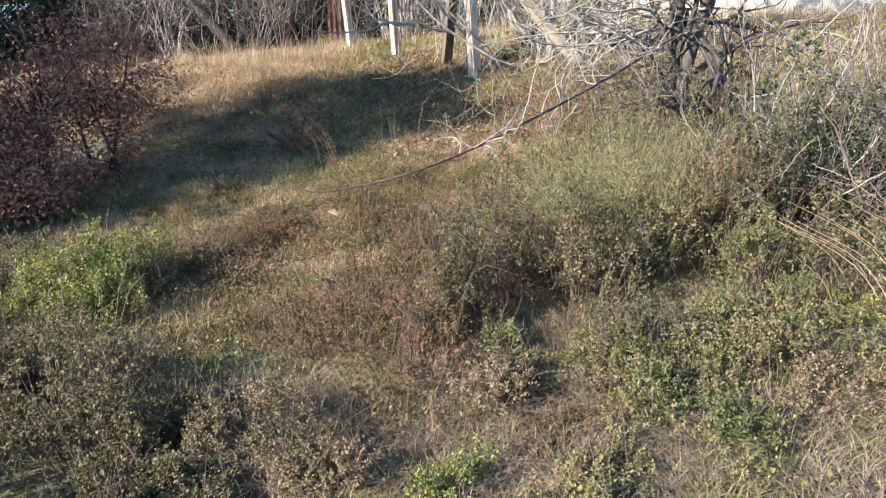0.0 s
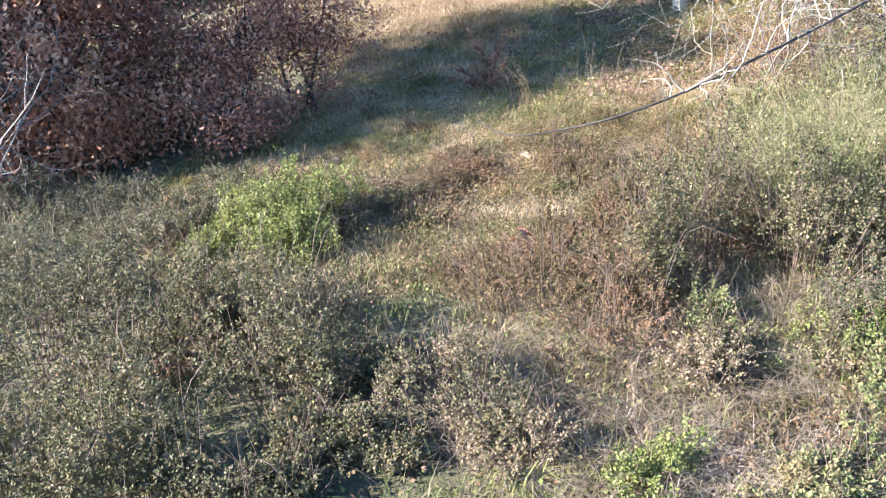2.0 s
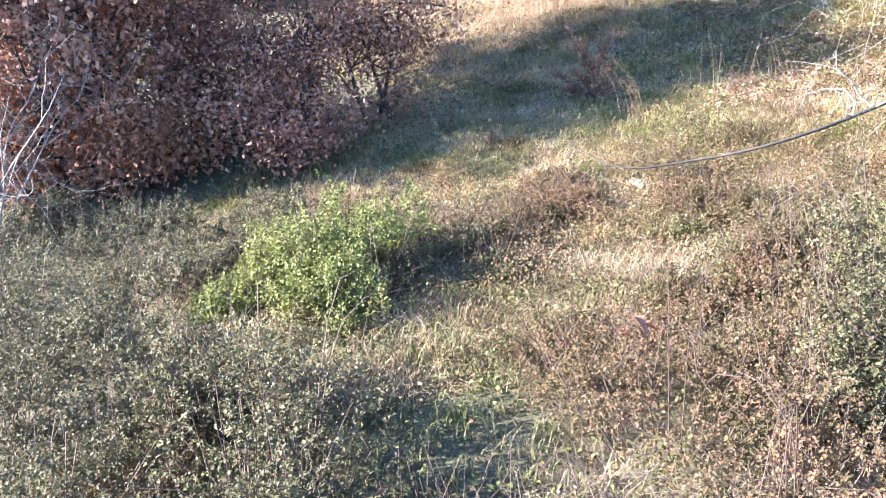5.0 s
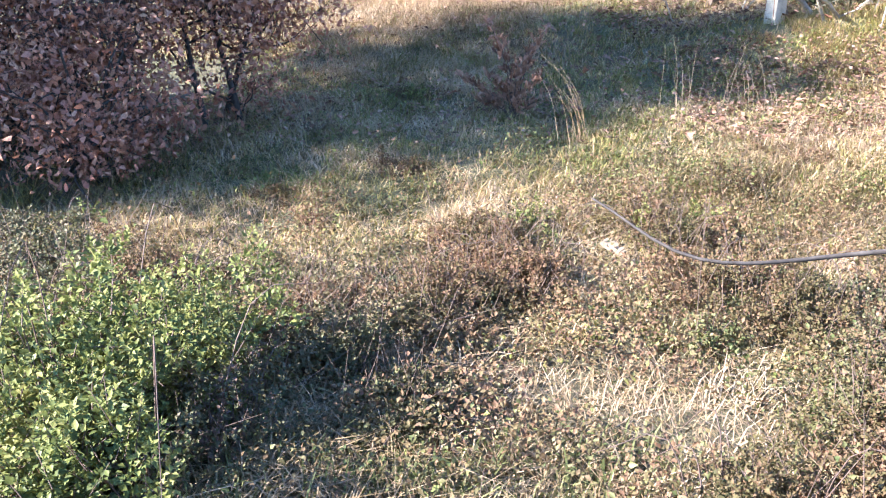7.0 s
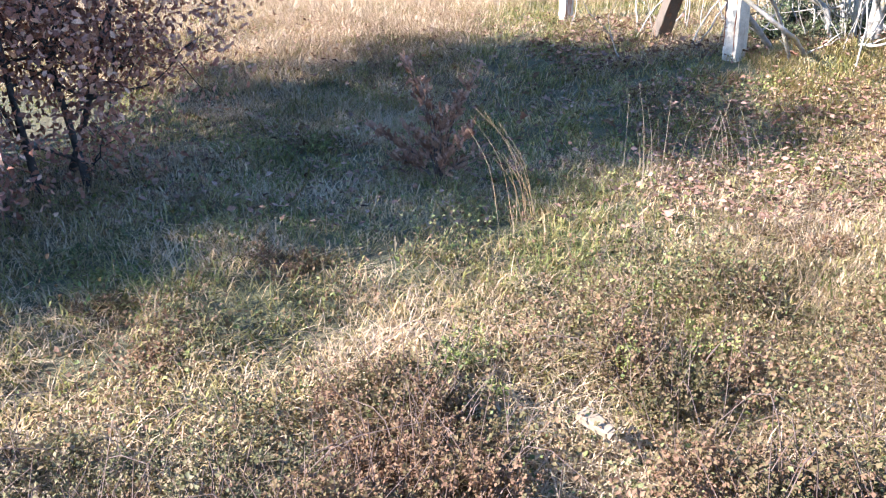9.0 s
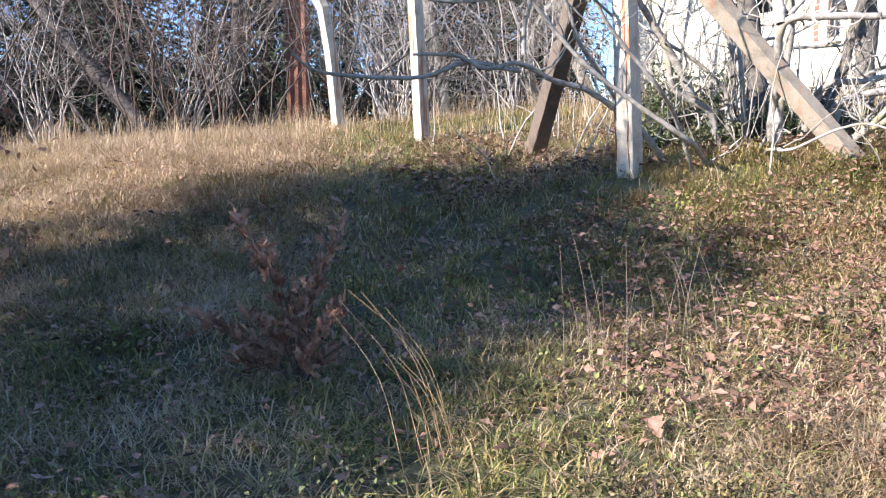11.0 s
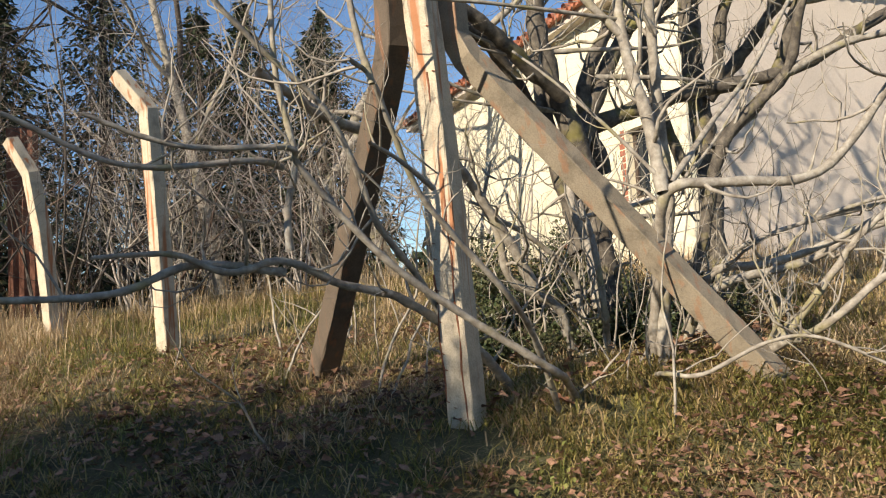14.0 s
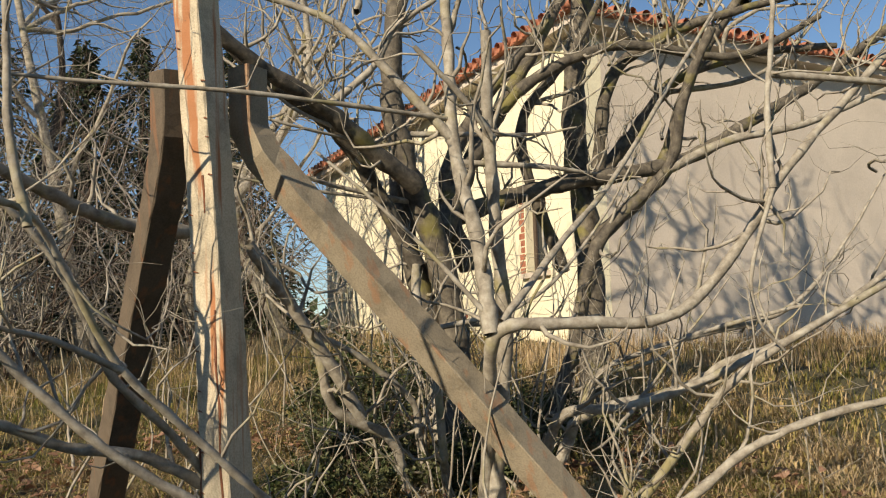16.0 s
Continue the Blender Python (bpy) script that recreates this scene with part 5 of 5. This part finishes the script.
tufts("outer_grass", 30000, (-14, 12, -8, 20), MAT_GRASS, (0.08, 0.2), (0.008, 0.018), "rough grass all over the hillside", 10, lambda x, y: (x < -4) | (x > 3.2) | (y < 1.0), 0.9, 0.09)
tufts("outer_dry_grass", 22000, (-14, 12, -8, 20), MAT_STRAW, (0.08, 0.22), (0.006, 0.014), "rough dry grass all over the hillside", 10, lambda x, y: (field(x, y, 0.5) > -0.2) & ((x < -4) | (x > 3.2) | (y < 1.0)), 1.0, 0.09)
tufts("wall_foot_weeds", 7000, (3.6, 10.5, 12.8, 14.5), MAT_STRAW, (0.15, 0.45), (0.003, 0.006), "tall dry weeds along the house wall", 8, None, 0.5, 0.1)


tufts("sunny_straw", 40000, (-7.0, -1.2, 10.4, 15.2), MAT_PALESTRAW, (0.07, 0.24), (0.002, 0.005), "bleached dry grass on the sunny shoulder", 10, lambda x, y: (y > 9.6 - 0.6 * (x + 1.8)) & (field(x, y, 0.8) > -0.55), 1.7, 0.09)
tufts("gold_grass", 12000, (0.0, 1.8, 5.9, 7.4), MAT_STRAW, (0.05, 0.13), (0.002, 0.004), "golden dry grass on the slope", 10, lambda x, y: field(x, y, 1.2) > -0.1, 1.7, 0.07)


def litter(name, n, area, size, label, keep=None, material=MAT_LITTER, lift=0.045):
    x, y = scatter(n, *area)
    if keep is not None:
        m = keep(x, y)
        x, y = x[m], y[m]
    k = len(x)
    p = on_land(x, y, 0.0)
    p[:, 2] += rng.uniform(0.004, lift * 2, k)
    a = rng.uniform(0, 6.28, k)
    L = size * rng.uniform(0.6, 1.3, k)
    v, f = lobed(p, np.stack([np.cos(a), np.sin(a), rng.normal(0, 0.25, k)], 1), rng.normal(0, 0.35, (k, 3)) + np.array([0, 0, 1]), L, L * 0.75, COARSE)
    return tagged(mesh_object(name, v, f, material), label, "leaves", kind="stuff")


litter("leaf_litter", 11000, (-3.5, 3.0, 7.0, 12.6), 0.036, "scattered dry brown leaves in the grass", lambda x, y: field(x + 1, y, 0.9) > -0.3)
litter("leaf_litter_patch", 7000, (-0.1, 2.6, 7.1, 9.5), 0.034, "drift of dry brown leaves on the slope")
litter("large_leaf_litter", 420, (-2.4, 2.9, 7.6, 11.0), 0.06, "large curled brown leaves lying in the shaded grass", lambda x, y: field(x + 2, y, 1.2) > -0.35)
litter("leaf_litter_under_fig", 3200, (-0.8, 3.4, 9.9, 12.4), 0.055, "brown fig leaves lying below the tree", lambda x, y: field(x, y, 1.4) > -0.1)


def creeping(name, n, area, size, material, label, height):
    x, y = scatter(n, *area)
    lump = field(x, y, 2.4) + 0.7 * field(x + 1.7, y - 0.6, 5.3)
    m = lump > rng.normal(-0.2, 0.3, n) + 0.25 * (height > 0.14)
    x, y, lump = x[m], y[m], lump[m]
    n = len(x)
    p = on_land(x, y, 0.0)
    p[:, 2] += rng.uniform(0.004, 1, n) ** 1.3 * height * np.clip(0.7 + 0.6 * lump, 0.2, 1.7)
    L = size * rng.uniform(0.6, 1.3, n)
    v, f = leaves(p, rng.normal(0, 1, (n, 3)) + np.array([0, 0, 0.3]), rng.normal(0, 0.5, (n, 3)) + np.array([0, 0, 1]), L, L * 0.65)
    return tagged(mesh_object(name, v, f, material), label, "leaves", kind="stuff")


creeping("creeping_leaves", 26000, (-4.5, 4.5, 0.4, 6.4), 0.022, MAT_BROWN, "small brown leaves covering the ground below brambles", 0.13)
creeping("creeping_green_leaves", 36000, (-4.5, 4.5, 0.4, 9.6), 0.022, MAT_GREEN, "low green creeping leaves", 0.08)
creeping("creeping_red_leaves", 13000, (-1.3, 1.6, 3.9, 6.4), 0.018, MAT_BROWN, "low reddish plants in the grass", 0.12)

creeping("brown_weed_leaves", 85000, (-1.9, 2.2, 3.6, 6.7), 0.0145, MAT_BROWN, "low brown and reddish weeds covering the slope", 0.19)
creeping("green_weed_leaves", 42000, (-1.85, 2.25, 3.4, 6.9), 0.0145, MAT_YELLOWGREEN, "low yellow-green weeds among the brown ones", 0.15)

# big single fallen leaves


def fallen_leaf_mesh(k):
    v, f = lobed(np.zeros((1, 3)), np.array([[1.0, 0, 0.15]]), np.array([[0.1, 0.2, 1.0]]), np.array([1.0]), np.array([0.8]))
    me = make_mesh("fallen_leaf", v, f)
    me.materials.append(MAT_OAK_ORANGE if k % 2 else MAT_LITTER)
    return me


LEAVES = [fallen_leaf_mesh(k) for k in range(4)]
SPOTS = [(-1.07, 10.34), (0.7, 8.83), (-0.55, 9.48), (1.1, 9.85), (0.86, 8.09), (0.8, 8.0), (-0.2, 8.81)]
SPOTS += [(rng.uniform(-2.4, 2.4), rng.uniform(6.3, 12.3)) for _ in range(38)]
for k, (x, y) in enumerate(SPOTS):
    ob = new("fallen_leaf", LEAVES[k % 4])
    ob.location = (x, y, float(land(x, y)) + 0.045)
    ob.rotation_euler = (rng.normal(0, 0.2), rng.normal(0, 0.2), rng.uniform(0, 6.28))
    s = rng.uniform(0.09, 0.14) if k < 7 else rng.uniform(0.06, 0.10)
    ob.scale = (s, s, s)
    tagged(ob, "large curled dry leaf lying on the grass", "leaf", "fallen leaves")
for x, y, dz, s in ((-0.17, 3.16, 0.4, 0.085), (-0.13, 3.2, 0.38, 0.07), (-0.22, 3.18, 0.38, 0.06)):
    ob = new("fallen_leaf", LEAVES[1])
    ob.location, ob.rotation_euler, ob.scale = (x, y, float(land(x, y)) + dz), (0.5, -0.3, rng.uniform(0, 6.28)), (s, s, s)
    tagged(ob, "orange dry leaf caught on the brambles", "leaf", "fallen leaves")

# dry stalks


def stalk_clump(x, y, n, hgt, label, lean, material=MAT_GOLD, r=0.0028, spread=0.03):
    e = base("dry_stalks", x, y, label, "dry plant")
    for _ in range(n):
        sx, sy = x + rng.normal(0, spread), y + rng.normal(0, spread)
        z = float(land(sx, sy))
        H = hgt * rng.uniform(0.55, 1.1)
        dx, dy = lean[0] * H + rng.normal(0, 0.13) * H, lean[1] * H + rng.normal(0, 0.13) * H
        way = curve_through([(sx, sy, z - 0.02), (sx + dx * 0.35, sy + dy * 0.35, z + H * 0.55), (sx + dx, sy + dy, z + H * 0.95)], 5)
        v, f = tube(way, np.linspace(r, r * 0.4, len(way)), 4)
        mesh_object("stalk", v, f, material, e)


stalk_clump(-0.66, 7.2, 10, 0.44, "golden clump of dry grass stalks bent over", (-0.5, 0.1), MAT_GOLD, 0.0015, 0.05)
stalk_clump(0.3, 7.85, 9, 0.36, "thin pale dry stalks", (-0.3, 0.0), MAT_DULLSTRAW, 0.0014, 0.06)
stalk_clump(-0.15, 7.6, 12, 0.5, "thin pale dry stalks crossing each other", (0.05, 0.05), MAT_DULLSTRAW, 0.0014, 0.14)
for _ in range(26):
    stalk_clump(rng.choice([rng.uniform(-3.2, -1.3), rng.uniform(0.3, 2.2)]), rng.uniform(1.6, 7.5), 5, rng.uniform(0.2, 0.4), "thin pale dry stalks", (rng.normal(0, 0.35), rng.normal(0, 0.35)), MAT_DULLSTRAW, 0.0013, 0.09)
for x, y in ((2.4, 3.2), (2.7, 3.4)):
    stalk_clump(x, y, 9, 0.5, "bent bundle of pale dry stalks", (-0.9, 0.2), MAT_STRAW, 0.0025, 0.1)


# split pieces of pale wood
def wood_chip(x, y, length, turn, label):
    bm = bmesh.new()
    bmesh.ops.create_cube(bm, size=1.0)
    bmesh.ops.bevel(bm, geom=bm.edges[:], offset=0.12, segments=2, affect="EDGES")
    for v in bm.verts:
        v.co = Vector((v.co.x * length * (1 - 0.25 * abs(v.co.y)), v.co.y * length * 0.32 * (1.1 - 0.6 * v.co.x), v.co.z * length * 0.2)) + Vector(rng.normal(0, length * 0.008, 3))
    me = bpy.data.meshes.new("wood_chip")
    bm.to_mesh(me)
    bm.free()
    me.materials.append(MAT_WOOD)
    ob = new("wood_chip", me)
    ob.location, ob.rotation_euler = (x, y, float(land(x, y)) + 0.11), (0.3, 0.25, turn)
    tagged(ob, label, "wood")


wood_chip(-0.49, 5.6, 0.11, radians(-38), "pale split piece of wood lying in the brambles")

# old reddish sheet wall of a shed among the trees
shed = base("rusty_sheet", -1.95, 17.2, "rust-brown upright sheet among the trees", "panel")
bm = bmesh.new()
for k in range(3):
    x0 = -2.1 + k * 0.11
    vs = [bm.verts.new((x0 + dx, 17.2 + dy, z)) for z in (1.9, 4.2) for dx, dy in ((0, 0), (0.055, -0.03), (0.11, 0), (0.055, 0.02))]
    for q in ((0, 1, 5, 4), (1, 2, 6, 5), (2, 3, 7, 6), (3, 0, 4, 7), (3, 2, 1, 0), (4, 5, 6, 7)):
        bm.faces.new([vs[i] for i in q])
part("sheet", bm, MAT_BOARD, shed)
